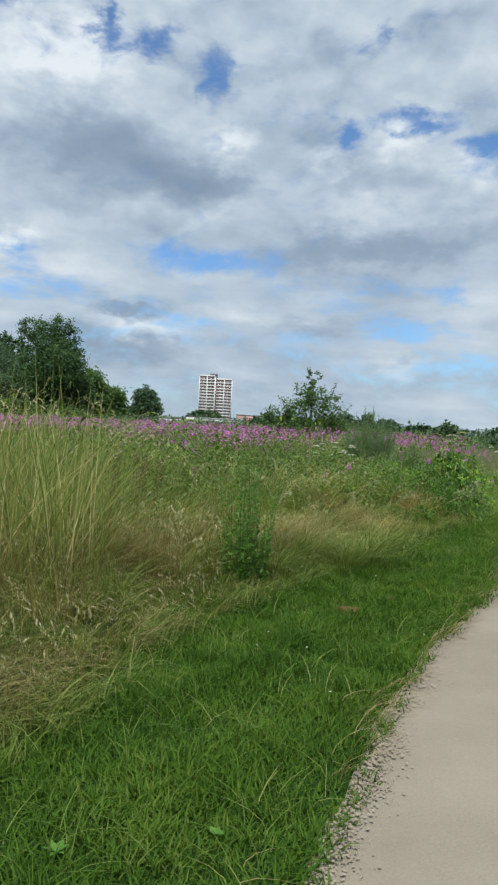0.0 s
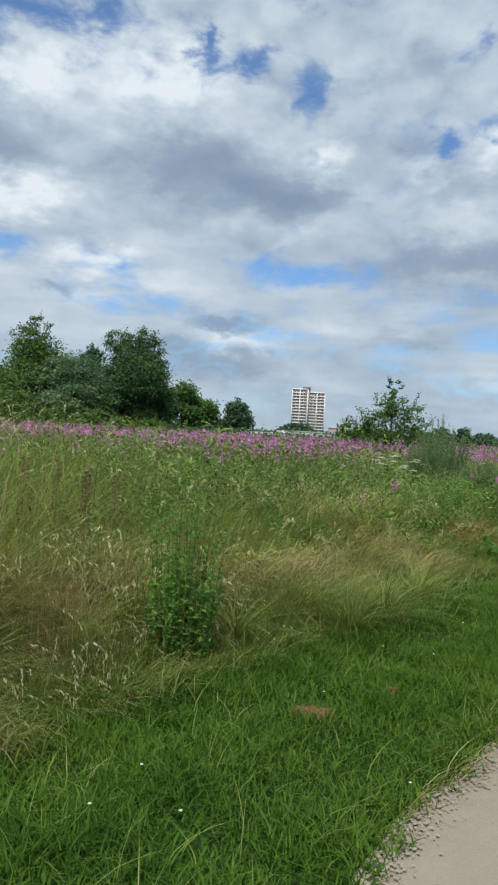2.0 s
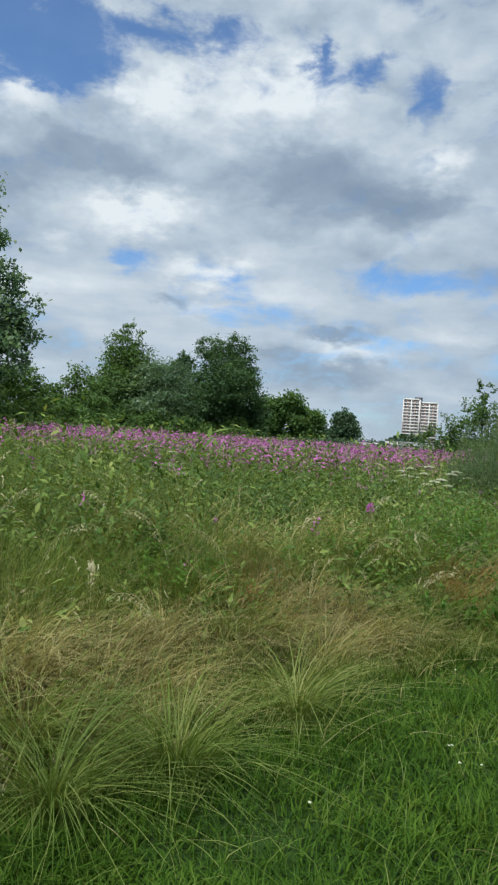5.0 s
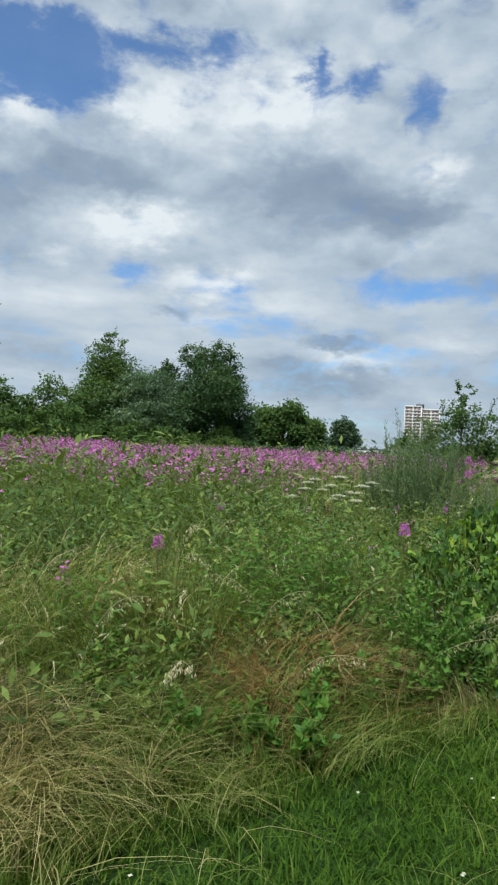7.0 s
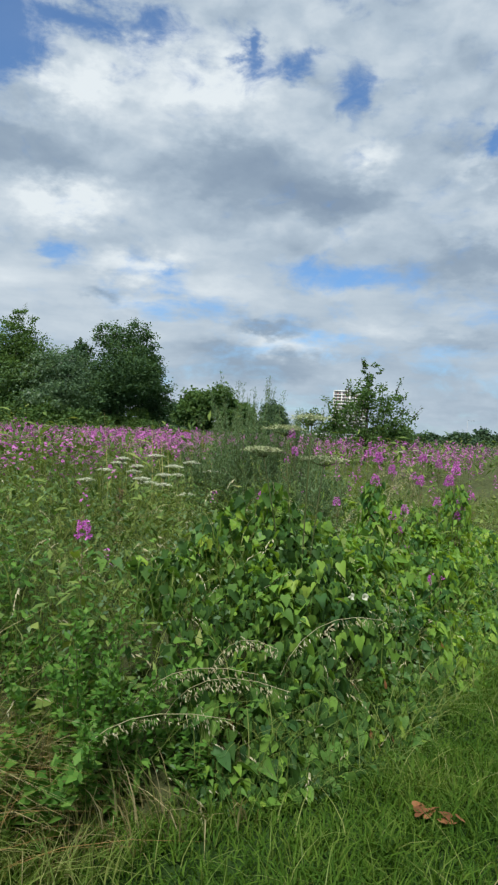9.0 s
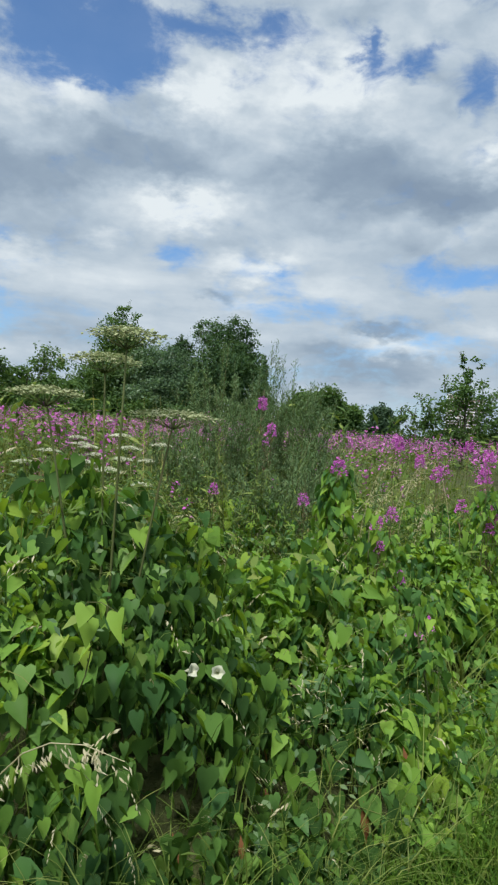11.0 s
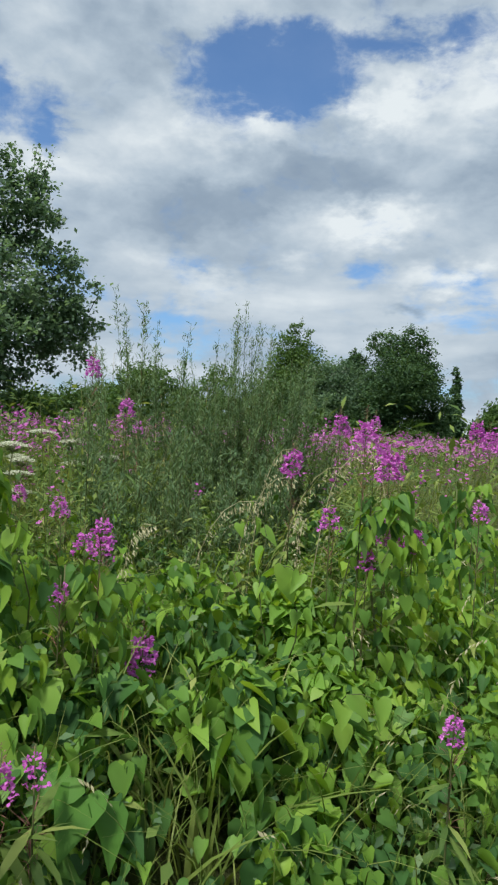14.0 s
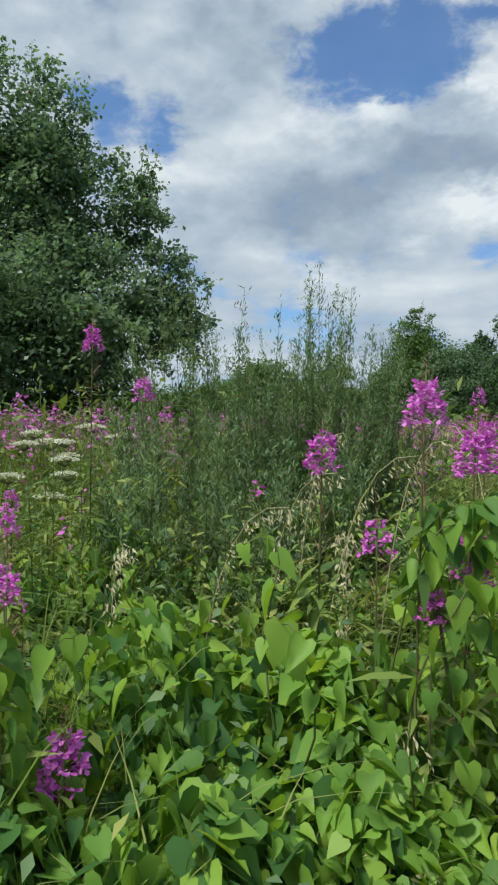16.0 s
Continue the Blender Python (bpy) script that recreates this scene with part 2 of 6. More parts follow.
M_SOIL = solid_mat("soil_and_moss", (0.014, 0.034, 0.007), (0.032, 0.062, 0.014), 1.5, 0.95, 0.5, 25.0, 0.02)
M_GRAVEL = solid_mat("pale_gravel", (0.19, 0.16, 0.122), (0.30, 0.262, 0.205), 0.9, 0.9, 0.35, 90.0, 0.006)
M_GRIT = solid_mat("brown_gritty_edge", (0.2, 0.16, 0.115), (0.36, 0.30, 0.235), 7.0, 0.95, 0.35, 80.0, 0.008)
M_STONE = solid_mat("gravel_stone", (0.24, 0.21, 0.17), (0.44, 0.40, 0.34), 6.0, 0.85, 0.2)
M_DIRT = solid_mat("bare_red_soil", (0.11, 0.055, 0.03), (0.2, 0.11, 0.06), 12.0, 0.95, 0.6, 70.0, 0.02)
# litter colour darkened to stand for the shade between stalks
M_SHADELITTER = solid_mat("shade_dark_litter", (0.038, 0.055, 0.019), (0.12, 0.125, 0.052), 3.0, 0.95, 0.8, 30.0, 0.05)
M_BARK = solid_mat("grey_brown_bark", (0.05, 0.042, 0.032), (0.13, 0.11, 0.085), 2.0, 0.95, 0.8, 18.0, 0.05)
M_LAWN = leaf_mat("verge_grass", [(0.0, (0.022, 0.056, 0.009)), (0.35, (0.052, 0.118, 0.012)), (0.7, (0.09, 0.168, 0.017)), (1.0, (0.17, 0.215, 0.045))], 0.7, 0.35, patch=1.3)
M_DRY = leaf_mat("dry_grass", [(0.0, (0.12, 0.125, 0.04)), (0.35, (0.215, 0.195, 0.075)), (0.7, (0.35, 0.29, 0.14)), (1.0, (0.52, 0.45, 0.27))], 0.6, 0.35, patch=1.0)
M_GREENGRASS = leaf_mat("tall_green_grass", [(0.0, (0.075, 0.125, 0.024)), (0.45, (0.15, 0.215, 0.045)), (0.8, (0.265, 0.30, 0.09)), (1.0, (0.42, 0.40, 0.18))], 0.5, 0.35, patch=1.1)
M_SEED = leaf_mat("seed_head", [(0.0, (0.31, 0.28, 0.15)), (0.5, (0.47, 0.43, 0.27)), (1.0, (0.63, 0.59, 0.42))], 0.7, 0.3)
M_BIND = leaf_mat("bindweed_leaf", [(0.0, (0.034, 0.085, 0.034)), (0.3, (0.078, 0.178, 0.05)), (0.55, (0.16, 0.30, 0.052)), (0.75, (0.26, 0.42, 0.065)), (1.0, (0.42, 0.51, 0.085))], 0.5, 0.44, (1.4, 1.25, 0.42), 0.14, 1.4)
# darker copy of the bindweed green: shade of the thicket's face put into colour
M_BINDSHADE = leaf_mat("shaded_bindweed_leaf", [(0.0, (0.026, 0.06, 0.019)), (0.4, (0.052, 0.112, 0.027)), (0.7, (0.105, 0.205, 0.04)), (1.0, (0.22, 0.33, 0.06))], 0.55, 0.36, (1.35, 1.25, 0.45), 0.12, 3.5)
M_BINDYOUNG = leaf_mat("young_bindweed_leaf", [(0.0, (0.11, 0.225, 0.045)), (0.5, (0.20, 0.36, 0.06)), (1.0, (0.35, 0.48, 0.08))], 0.5, 0.45, (1.35, 1.2, 0.4), 0.25, 3.0)
M_BINDPIECE = leaf_mat("bindweed_leaf_near", [(0.0, (0.036, 0.09, 0.036)), (0.4, (0.09, 0.195, 0.05)), (0.75, (0.19, 0.335, 0.062)), (1.0, (0.37, 0.46, 0.08))], 0.5, 0.4, (1.4, 1.25, 0.45), 0.25, 3.0, True)
M_HERB = leaf_mat("meadow_herb", [(0.0, (0.042, 0.082, 0.024)), (0.4, (0.10, 0.168, 0.04)), (0.75, (0.20, 0.27, 0.064)), (1.0, (0.35, 0.37, 0.12))], 0.55, 0.3, patch=0.8)
M_NETTLE = leaf_mat("dark_leafy_stalk", [(0.0, (0.026, 0.058, 0.018)), (0.45, (0.062, 0.118, 0.03)), (0.8, (0.12, 0.195, 0.046)), (1.0, (0.20, 0.27, 0.07))], 0.55, 0.32, patch=1.6)
M_MUG = leaf_mat("mugwort_leaf", [(0.0, (0.075, 0.135, 0.07)), (0.5, (0.135, 0.215, 0.10)), (1.0, (0.24, 0.32, 0.15))], 0.6, 0.33, patch=2.0)
M_BRIGHT = leaf_mat("leafy_bush", [(0.0, (0.05, 0.125, 0.026)), (0.5, (0.10, 0.225, 0.038)), (1.0, (0.20, 0.34, 0.065))], 0.5, 0.4, patch=3.0)
M_PINK = leaf_mat("magenta_petal", [(0.0, (0.45, 0.085, 0.41)), (0.5, (0.66, 0.17, 0.61)), (1.0, (0.80, 0.33, 0.76))], 0.55, 0.35, (1.0, 0.8, 1.0), 0.2, 3.0)
M_PINKFAR = leaf_mat("dusky_pink_petal", [(0.0, (0.38, 0.09, 0.32)), (0.5, (0.54, 0.15, 0.47)), (1.0, (0.66, 0.26, 0.60))], 0.6, 0.3, (1.0, 0.8, 1.0), 0.2, 1.5)
M_POD = leaf_mat("reddish_stalk", [(0.0, (0.15, 0.06, 0.05)), (0.5, (0.23, 0.11, 0.085)), (1.0, (0.26, 0.19, 0.10))], 0.6, 0.15, (1, 1, 1), 0.2, 4.0)
M_DOCK = leaf_mat("brown_dock_seed", [(0.0, (0.09, 0.05, 0.03)), (0.5, (0.13, 0.075, 0.042)), (1.0, (0.16, 0.12, 0.05))], 0.6, 0.15, (1, 1, 1), 0.2, 4.0)
M_STEM = leaf_mat("green_stem", [(0.0, (0.06, 0.085, 0.03)), (0.6, (0.10, 0.12, 0.04)), (1.0, (0.16, 0.12, 0.06))], 0.6, 0.1, (1, 1, 1), 0.2, 4.0)
M_WHITE = leaf_mat("white_umbel", [(0.0, (0.40, 0.43, 0.29)), (0.5, (0.58, 0.59, 0.45)), (1.0, (0.78, 0.78, 0.66))], 0.7, 0.25, (1, 1, 0.9), 0.2, 5.0)
M_FADED = leaf_mat("fading_umbel", [(0.0, (0.20, 0.25, 0.11)), (0.5, (0.33, 0.37, 0.19)), (1.0, (0.52, 0.53, 0.34))], 0.7, 0.25, (1, 1, 0.9), 0.2, 5.0)
M_TREE = leaf_mat("oak_leaves", [(0.0, (0.085, 0.15, 0.095)), (0.5, (0.14, 0.225, 0.125)), (0.85, (0.19, 0.28, 0.145)), (1.0, (0.25, 0.32, 0.16))], 0.42, 0.52, (1.15, 1.15, 0.8), 0.5, patch=0.25)
M_TREE2 = leaf_mat("dark_thorn_leaves", [(0.0, (0.042, 0.082, 0.046)), (0.5, (0.068, 0.13, 0.058)), (1.0, (0.12, 0.19, 0.08))], 0.6, 0.38, patch=0.3)
M_TREE3 = leaf_mat("lighter_leaves", [(0.0, (0.055, 0.105, 0.036)), (0.5, (0.09, 0.165, 0.052)), (1.0, (0.15, 0.225, 0.07))], 0.6, 0.42, patch=0.25)
M_FAR = leaf_mat("far_leaves", [(0.0, (0.045, 0.085, 0.05)), (0.5, (0.068, 0.118, 0.065)), (1.0, (0.11, 0.16, 0.085))], 0.6, 0.2, patch=0.05)
M_RUST = leaf_mat("withered_leaf", [(0.0, (0.16, 0.065, 0.03)), (0.5, (0.27, 0.12, 0.05)), (1.0, (0.36, 0.20, 0.09))], 0.7, 0.25, (1, 0.8, 0.5), 0.2, 6.0)
M_STRAW = leaf_mat("bleached_straw", [(0.0, (0.25, 0.24, 0.085)), (0.5, (0.45, 0.40, 0.175)), (1.0, (0.66, 0.59, 0.34))], 0.6, 0.35, patch=2.0)
M_RUSTGRASS = leaf_mat("rusty_dead_grass", [(0.0, (0.19, 0.11, 0.04)), (0.5, (0.32, 0.195, 0.075)), (1.0, (0.46, 0.32, 0.13))], 0.7, 0.3, patch=2.0)
M_RENDER = solid_mat("white_render", (0.55, 0.54, 0.53), (0.74, 0.73, 0.71), 0.15, 0.8, 0.1, 3.0)
M_PANEL = solid_mat("brown_window_panel", (0.30, 0.19, 0.18), (0.42, 0.29, 0.27), 0.5, 0.6, 0.05, 2.0)
M_SLOT = solid_mat("dark_recess", (0.05, 0.05, 0.06), (0.10, 0.10, 0.11), 0.5, 0.8, 0.05, 2.0)
M_METAL = solid_mat("galvanised_metal", (0.3, 0.31, 0.32), (0.45, 0.46, 0.47), 3.0, 0.45, 0.05, spec=0.5)


# ---- mesh helpers ----
rng = np.random.default_rng(7)


def mesh_np(name, v, f, mat):
    """A mesh from arrays of corners and triangles."""
    me = bpy.data.meshes.new(name)
    v, f = np.asarray(v, np.float32), np.asarray(f, np.int32)
    me.vertices.add(len(v))
    me.vertices.foreach_set("co", v.ravel())
    me.loops.add(f.size)
    me.loops.foreach_set("vertex_index", f.ravel())
    me.polygons.add(len(f))
    me.polygons.foreach_set("loop_start", np.arange(0, f.size, 3, dtype=np.int32))
    me.update(calc_edges=True)
    me.materials.append(mat)
    return me


# parts made of pieces past counting
MANY = ("twigs", "stalk_cluster", "seed_cluster", "florets", "leaves", "foliage", "crown", "outer_leaves", "pod_cluster", "flower_spike", "bud_tip", "spikelets")


def part(name, vf, mat, parent=None, label="", smooth=False):
    me = vf if isinstance(vf, bpy.types.Mesh) else mesh_np(name, vf[0], vf[1], mat)
    if smooth:
        me.polygons.foreach_set("use_smooth", np.ones(len(me.polygons), bool))
    ob = new(name, me)
    if parent:
        ob.parent = parent
    return tagged(ob, label, kind="stuff" if parent and name in MANY else "")


def join(*pieces):
    vs, fs, n = [], [], 0
    for v, f in pieces:
        vs.append(np.asarray(v, float))
        fs.append(np.asarray(f) + n)
        n += len(v)
    return np.concatenate(vs), np.concatenate(fs)


def uni(a, b, n):
    return rng.uniform(a, b, n)


def blades(pos, h, w, az, lean, seg=3, droop=1.7):
    """Grass blades: tapered strips that bow over towards az."""
    n = len(pos)
    face = az + uni(-1.2, 1.2, n) + math.pi / 2
    side = np.stack([np.cos(face), np.sin(face), np.zeros(n)], 1)
    way = np.stack([np.cos(az), np.sin(az), np.zeros(n)], 1)
    rows = []
    for k in range(seg + 1):
        s = k / seg
        c = pos + way * (lean * h * s ** droop)[:, None]
        c[:, 2] += h * s * (1 - 0.42 * np.clip(lean, 0, 1.6) * s)
        if k == seg:
            rows.append(c[:, None, :])
        else:
            o = side * (w * 0.5 * (1 - 0.75 * s))[:, None]
            rows.append(np.stack([c - o, c + o], 1))
    v = np.concatenate(rows, 1)
    per = 2 * seg + 1
    t = []
    for k in range(seg - 1):
        a = 2 * k
        t += [(a, a + 1, a + 3), (a, a + 3, a + 2)]
    a = 2 * (seg - 1)
    t.append((a, a + 1, a + 2))
    f = (np.arange(n)[:, None, None] * per + np.array(t)[None]).reshape(-1, 3)
    return v.reshape(-1, 3), f


def scatter(tpl, pos, yaw, tilt, roll, size):
    """Copies of a small template (x across, y along, z its face) joined into arrays."""
    tv, tf = np.asarray(tpl[0], float), np.asarray(tpl[1])
    n = len(pos)
    cy, sy, ct, st, cr, sr = np.cos(yaw), np.sin(yaw), np.cos(tilt), np.sin(tilt), np.cos(roll), np.sin(roll)
    z0 = np.zeros(n)
    along = np.stack([cy * ct, sy * ct, -st], 1)
    nor0 = np.stack([cy * st, sy * st, ct], 1)
    side0 = np.stack([sy, -cy, z0], 1)
    side = side0 * cr[:, None] + nor0 * sr[:, None]
    nor = nor0 * cr[:, None] - side0 * sr[:, None]
    size = np.asarray(size)
    if size.ndim == 0:
        size = np.full(n, float(size))
    R = np.stack([side, along, nor], 1) * size[:, None, None]
    v = np.einsum("kc,ncd->nkd", tv, R) + pos[:, None, :]
    f = (np.arange(n)[:, None, None] * len(tv) + tf[None]).reshape(-1, 3)
    return v.reshape(-1, 3), f


def tube(points, radii, sides=6):
    """A tapered tube along points."""
    p = np.asarray(points, float)
    n = len(p)
    d = np.gradient(p, axis=0)
    d /= np.linalg.norm(d, axis=1)[:, None] + 1e-9
    ref = np.where(np.abs(d[:, 2:3]) > 0.9, np.array([[1.0, 0, 0]]), np.array([[0, 0, 1.0]]))
    a = np.cross(d, ref)
    a /= np.linalg.norm(a, axis=1)[:, None] + 1e-9
    b = np.cross(d, a)
    ang = np.arange(sides) * 2 * math.pi / sides
    r = np.asarray(radii, float)[:, None, None]
    v = (p[:, None, :] + r * (a[:, None, :] * np.cos(ang)[None, :, None] + b[:, None, :] * np.sin(ang)[None, :, None])).reshape(-1, 3)
    f = []
    for i in range(n - 1):
        for k in range(sides):
            q = (k + 1) % sides
            f += [(i * sides + k, i * sides + q, (i + 1) * sides + q), (i * sides + k, (i + 1) * sides + q, (i + 1) * sides + k)]
    for k in range(1, sides - 1):
        f.append((0, k + 1, k))
        f.append(((n - 1) * sides, (n - 1) * sides + k, (n - 1) * sides + k + 1))
    return v, np.array(f)


def cuboid(x0, y0, z0, x1, y1, z1):
    v = [(x, y, z) for z in (z0, z1) for y in (y0, y1) for x in (x0, x1)]
    f = [(0, 2, 3), (0, 3, 1), (4, 5, 7), (4, 7, 6), (0, 1, 5), (0, 5, 4), (2, 6, 7), (2, 7, 3), (0, 4, 6), (0, 6, 2), (1, 3, 7), (1, 7, 5)]
    return np.array(v, float), np.array(f)


def smooth_noise(x, y, scale, seed=0.0):
    """Cheap rolling noise between about -1 and 1."""
    x, y = np.asarray(x) / scale + seed * 7.31, np.asarray(y) / scale - seed * 3.17
    return 0.5 * (np.sin(x * 1.7 + 1.3 * np.sin(y * 1.1)) * np.cos(y * 1.9 + np.sin(x * 0.7 + 2)) + 0.6 * np.sin(2.9 * x - 2.3 * y + 1.7) + 0.4 * np.cos(4.7 * y + 3.1 * x))


HEART = (np.array([(0, 0, 0), (-0.20, -0.14, 0.03), (-0.40, -0.04, 0.05), (-0.43, 0.20, 0.06), (-0.27, 0.55, 0.03), (0, 1.0, -0.09), (0.27, 0.55, 0.03), (0.43, 0.20, 0.06), (0.40, -0.04, 0.05), (0.20, -0.14, 0.03), (0, 0.42, -0.05)]),
         np.array([(0, 1, 2), (0, 2, 3), (0, 3, 10), (3, 4, 10), (4, 5, 10), (5, 6, 10), (6, 7, 10), (7, 0, 10), (7, 8, 0), (8, 9, 0)]))
def bent(tpl, wide, fold, curl):
    """A leaf template made narrower, folded along its rib and curled at its tip."""
    v = tpl[0] * np.array((wide, 1, 1))
    v[:, 2] += fold * np.abs(v[:, 0]) - curl * np.clip(v[:, 1], 0, 1) ** 2
    return v, tpl[1]


HEARTS = [bent(HEART, .92, .22, .05), bent(HEART, .98, .35, .25), bent(HEART, 1.05, -.2, .15), bent(HEART, .82, .6, .1), bent(HEART, .88, .1, .4)]
LANCE = (np.array([(0, 0, 0), (-0.09, 0.3, 0.03), (0, 0.35, 0), (0.09, 0.3, 0.03), (-0.07, 0.65, 0.0), (0.07, 0.65, 0.0), (0, 1, -0.12)]),
         np.array([(0, 2, 1), (0, 3, 2), (1, 2, 4), (2, 3, 5), (2, 5, 4), (4, 5, 6)]))
OVAL = (np.array([(0, 0, 0), (-0.28, 0.4, 0.07), (0.28, 0.4, 0.07), (0, 0.55, 0), (0, 1, -0.06)]), np.array([(0, 3, 1), (0, 2, 3), (1, 3, 4), (3, 2, 4)]))
LOBED = (np.array([(0, 0, 0), (-0.06, 0.3, 0), (0.06, 0.3, 0), (0, 1, -0.08), (-0.42, 0.55, 0.03), (-0.10, 0.18, 0), (0.42, 0.55, 0.03), (0.10, 0.18, 0), (-0.26, 0.82, 0), (-0.03, 0.48, 0), (0.26, 0.82, 0), (0.03, 0.48, 0)]),
         np.array([(0, 2, 1), (1, 2, 3), (5, 1, 4), (7, 6, 2), (9, 1, 8), (11, 10, 2)]))
TREELEAF = (np.array([(0, 0, 0), (-0.34, 0.5, 0.06), (0.34, 0.5, 0.06), (0, 1, -0.05)]), np.array([(0, 2, 1), (1, 2, 3)]))
SLIM = (TREELEAF[0] * np.array((.45, 1, 1)), TREELEAF[1])
NARROW = (np.array([(0, 0, 0), (-0.09, 0.45, 0.03), (0.09, 0.45, 0.03), (0, 1, -0.1)]), np.array([(0, 2, 1), (1, 2, 3)]))
PETAL = (np.array([(0, 0, 0), (-0.4, 0.6, 0.1), (0.4, 0.6, 0.1), (-0.2, 1, 0), (0.2, 1, 0)]), np.array([(0, 2, 1), (1, 2, 4), (1, 4, 3)]))
NEEDLE = (np.array([(0, 0, 0), (-0.022, 0.4, 0.01), (0.022, 0.4, 0.01), (0, 1, -0.03)]), np.array([(0, 2, 1), (1, 2, 3)]))
GRAIN = (np.array([(0, 0, 0), (-0.14, 0.4, 0.04), (0.14, 0.4, 0.04), (0, 1, 0)]), np.array([(0, 2, 1), (1, 2, 3)]))


# ---- lie of the land: the path's edge and the verge's edge, as x over y ----
def edge_x(y):
    y = np.asarray(y, float)
    return np.interp(y, [-40, 2.0, 2.91, 3.55, 4.56, 5.04, 5.7, 6.4, 7.43, 10, 80], [-20, 2.80, 3.18, 3.45, 3.92, 4.17, 4.54, 5.03, 5.7, 7.1, 45.9]) + 0.02 * np.sin(y * 5.3 + 1) + 0.012 * np.sin(y * 13.1)


VY = [-30, 0, 4.03, 5.14, 6.52, 7.48, 8.7, 9.66, 10.6, 11.66, 12.56, 13.2, 13.7, 14.2, 14.7, 16, 18, 30, 60]
VX = [-17, 0.0, 1.8, 2.13, 2.88, 3.57, 4.42, 4.80, 5.5, 6.29, 7.07, 7.9, 8.25, 8.46, 8.78, 9.35, 10.5, 17.5, 34]


def verge_x(y):
    return np.interp(y, VY, VX)


def depth_in(x, y):
    """How far a place lies inside the tall growth, square to its edge."""
    return (verge_x(y) - np.asarray(x)) * 0.84


def canopy(x, y):
    """Height of the closed growth at a place."""
    d = depth_in(x, y)
    g = np.clip(d / 0.8, 0, 1)
    h = 0.42 * g + 0.16 * np.clip((d - 0.8) / 2.0, 0, 1) + 0.36 * np.clip((d - 2.5) / 4, 0, 1)
    h = h + 0.24 * np.clip((d - .1) / .7, 0, 1) * np.clip((np.asarray(y) - 10.6) / .8, 0, 1)
    b = np.clip((np.asarray(y) - 12.7) / 0.9, 0, 1) * np.clip((np.asarray(x) - 6.5) / 0.8, 0, 1) * np.clip((3.6 - d) / 1.0, 0, 1)
    h = h * (1 - b) + b * (0.53 * np.clip(d / 0.7, 0, 1) ** 0.6 + 0.05 * np.clip(d, 0, 2))
    h = h * (1 + 0.3 * smooth_noise(x, y, 0.9)) + 0.05 * smooth_noise(x, y, 0.35, 2) * g
    h = h * (1 + (1 - b) * 0.26 * smooth_noise(x, y, 0.5, 45) * np.clip((4.5 - d) / 2, 0, 1))
    h = h * (1 + b * 0.25 * smooth_noise(x, y, 0.27, 14))
    h = h * (1 + (1 - b) * 0.24 * smooth_noise(x, y, 1.4, 51) * np.clip((d - 1) / 2, 0, 1))
    # the heap of bindweed at the verge
    h = h + 0.42 * np.exp(-((np.asarray(x) - 7.5) ** 2 + (np.asarray(y) - 14.1) ** 2) / 0.3) * np.clip(d / 0.3, 0, 1)
    return np.clip(h, 0.0, 2.0) * (d > 0)


# ---- ground ----
def sheet(name, xs, ys, zf, mat):
    X, Y = np.meshgrid(xs, ys)
    v = np.stack([X, Y, zf(X, Y)], -1).reshape(-1, 3)
    nx, ny = len(xs), len(ys)
    i = (np.arange(ny - 1)[:, None] * nx + np.arange(nx - 1)[None]).ravel()
    f = np.concatenate([np.stack([i, i + 1, i + nx + 1], 1), np.stack([i, i + nx + 1, i + nx], 1)])
    return part(name, (v, f), mat, smooth=True)


ground = sheet("ground", np.concatenate([[-2500, -600, -150], np.linspace(-40, 40, 60), [150, 600, 2500]]), np.concatenate([[-2500, -600, -150], np.linspace(-30, 60, 60), [150, 600, 3500]]),
               lambda x, y: -0.02 + 0.0 * x, M_SOIL)
tagged(ground, "dark mossy soil under meadow and grass verge", "ground", kind="structure")


def gravel_path():
    ys = np.concatenate([np.linspace(-25, 0, 30), np.linspace(0.1, 18, 180), np.linspace(18.2, 60, 40)])
    ks = np.linspace(0, 1, 9)
    left = edge_x(ys) - 0.07
    v = np.stack([left[:, None] + ks[None] * 2.7, ys[:, None] - ks[None] * 1.2, 0.012 + 0.03 * np.sin(ks * math.pi)[None] + 0 * ys[:, None]], -1)
    v[:, 0, 2] = -0.012
    v[:, 1, 0] = left + 0.2
    v[:, 1, 2] = 0.006
    n = len(ks)
    i = (np.arange(len(ys) - 1)[:, None] * n + np.arange(n - 1)[None]).ravel()
    f = np.concatenate([np.stack([i, i + 1, i + n + 1], 1), np.stack([i, i + n + 1, i + n], 1)])
    ob = part("path", (v.reshape(-1, 3), f), M_GRAVEL, smooth=True)
    return tagged(ob, "pale compacted gravel footpath along the grass verge", "path", kind="structure")


path = gravel_path()


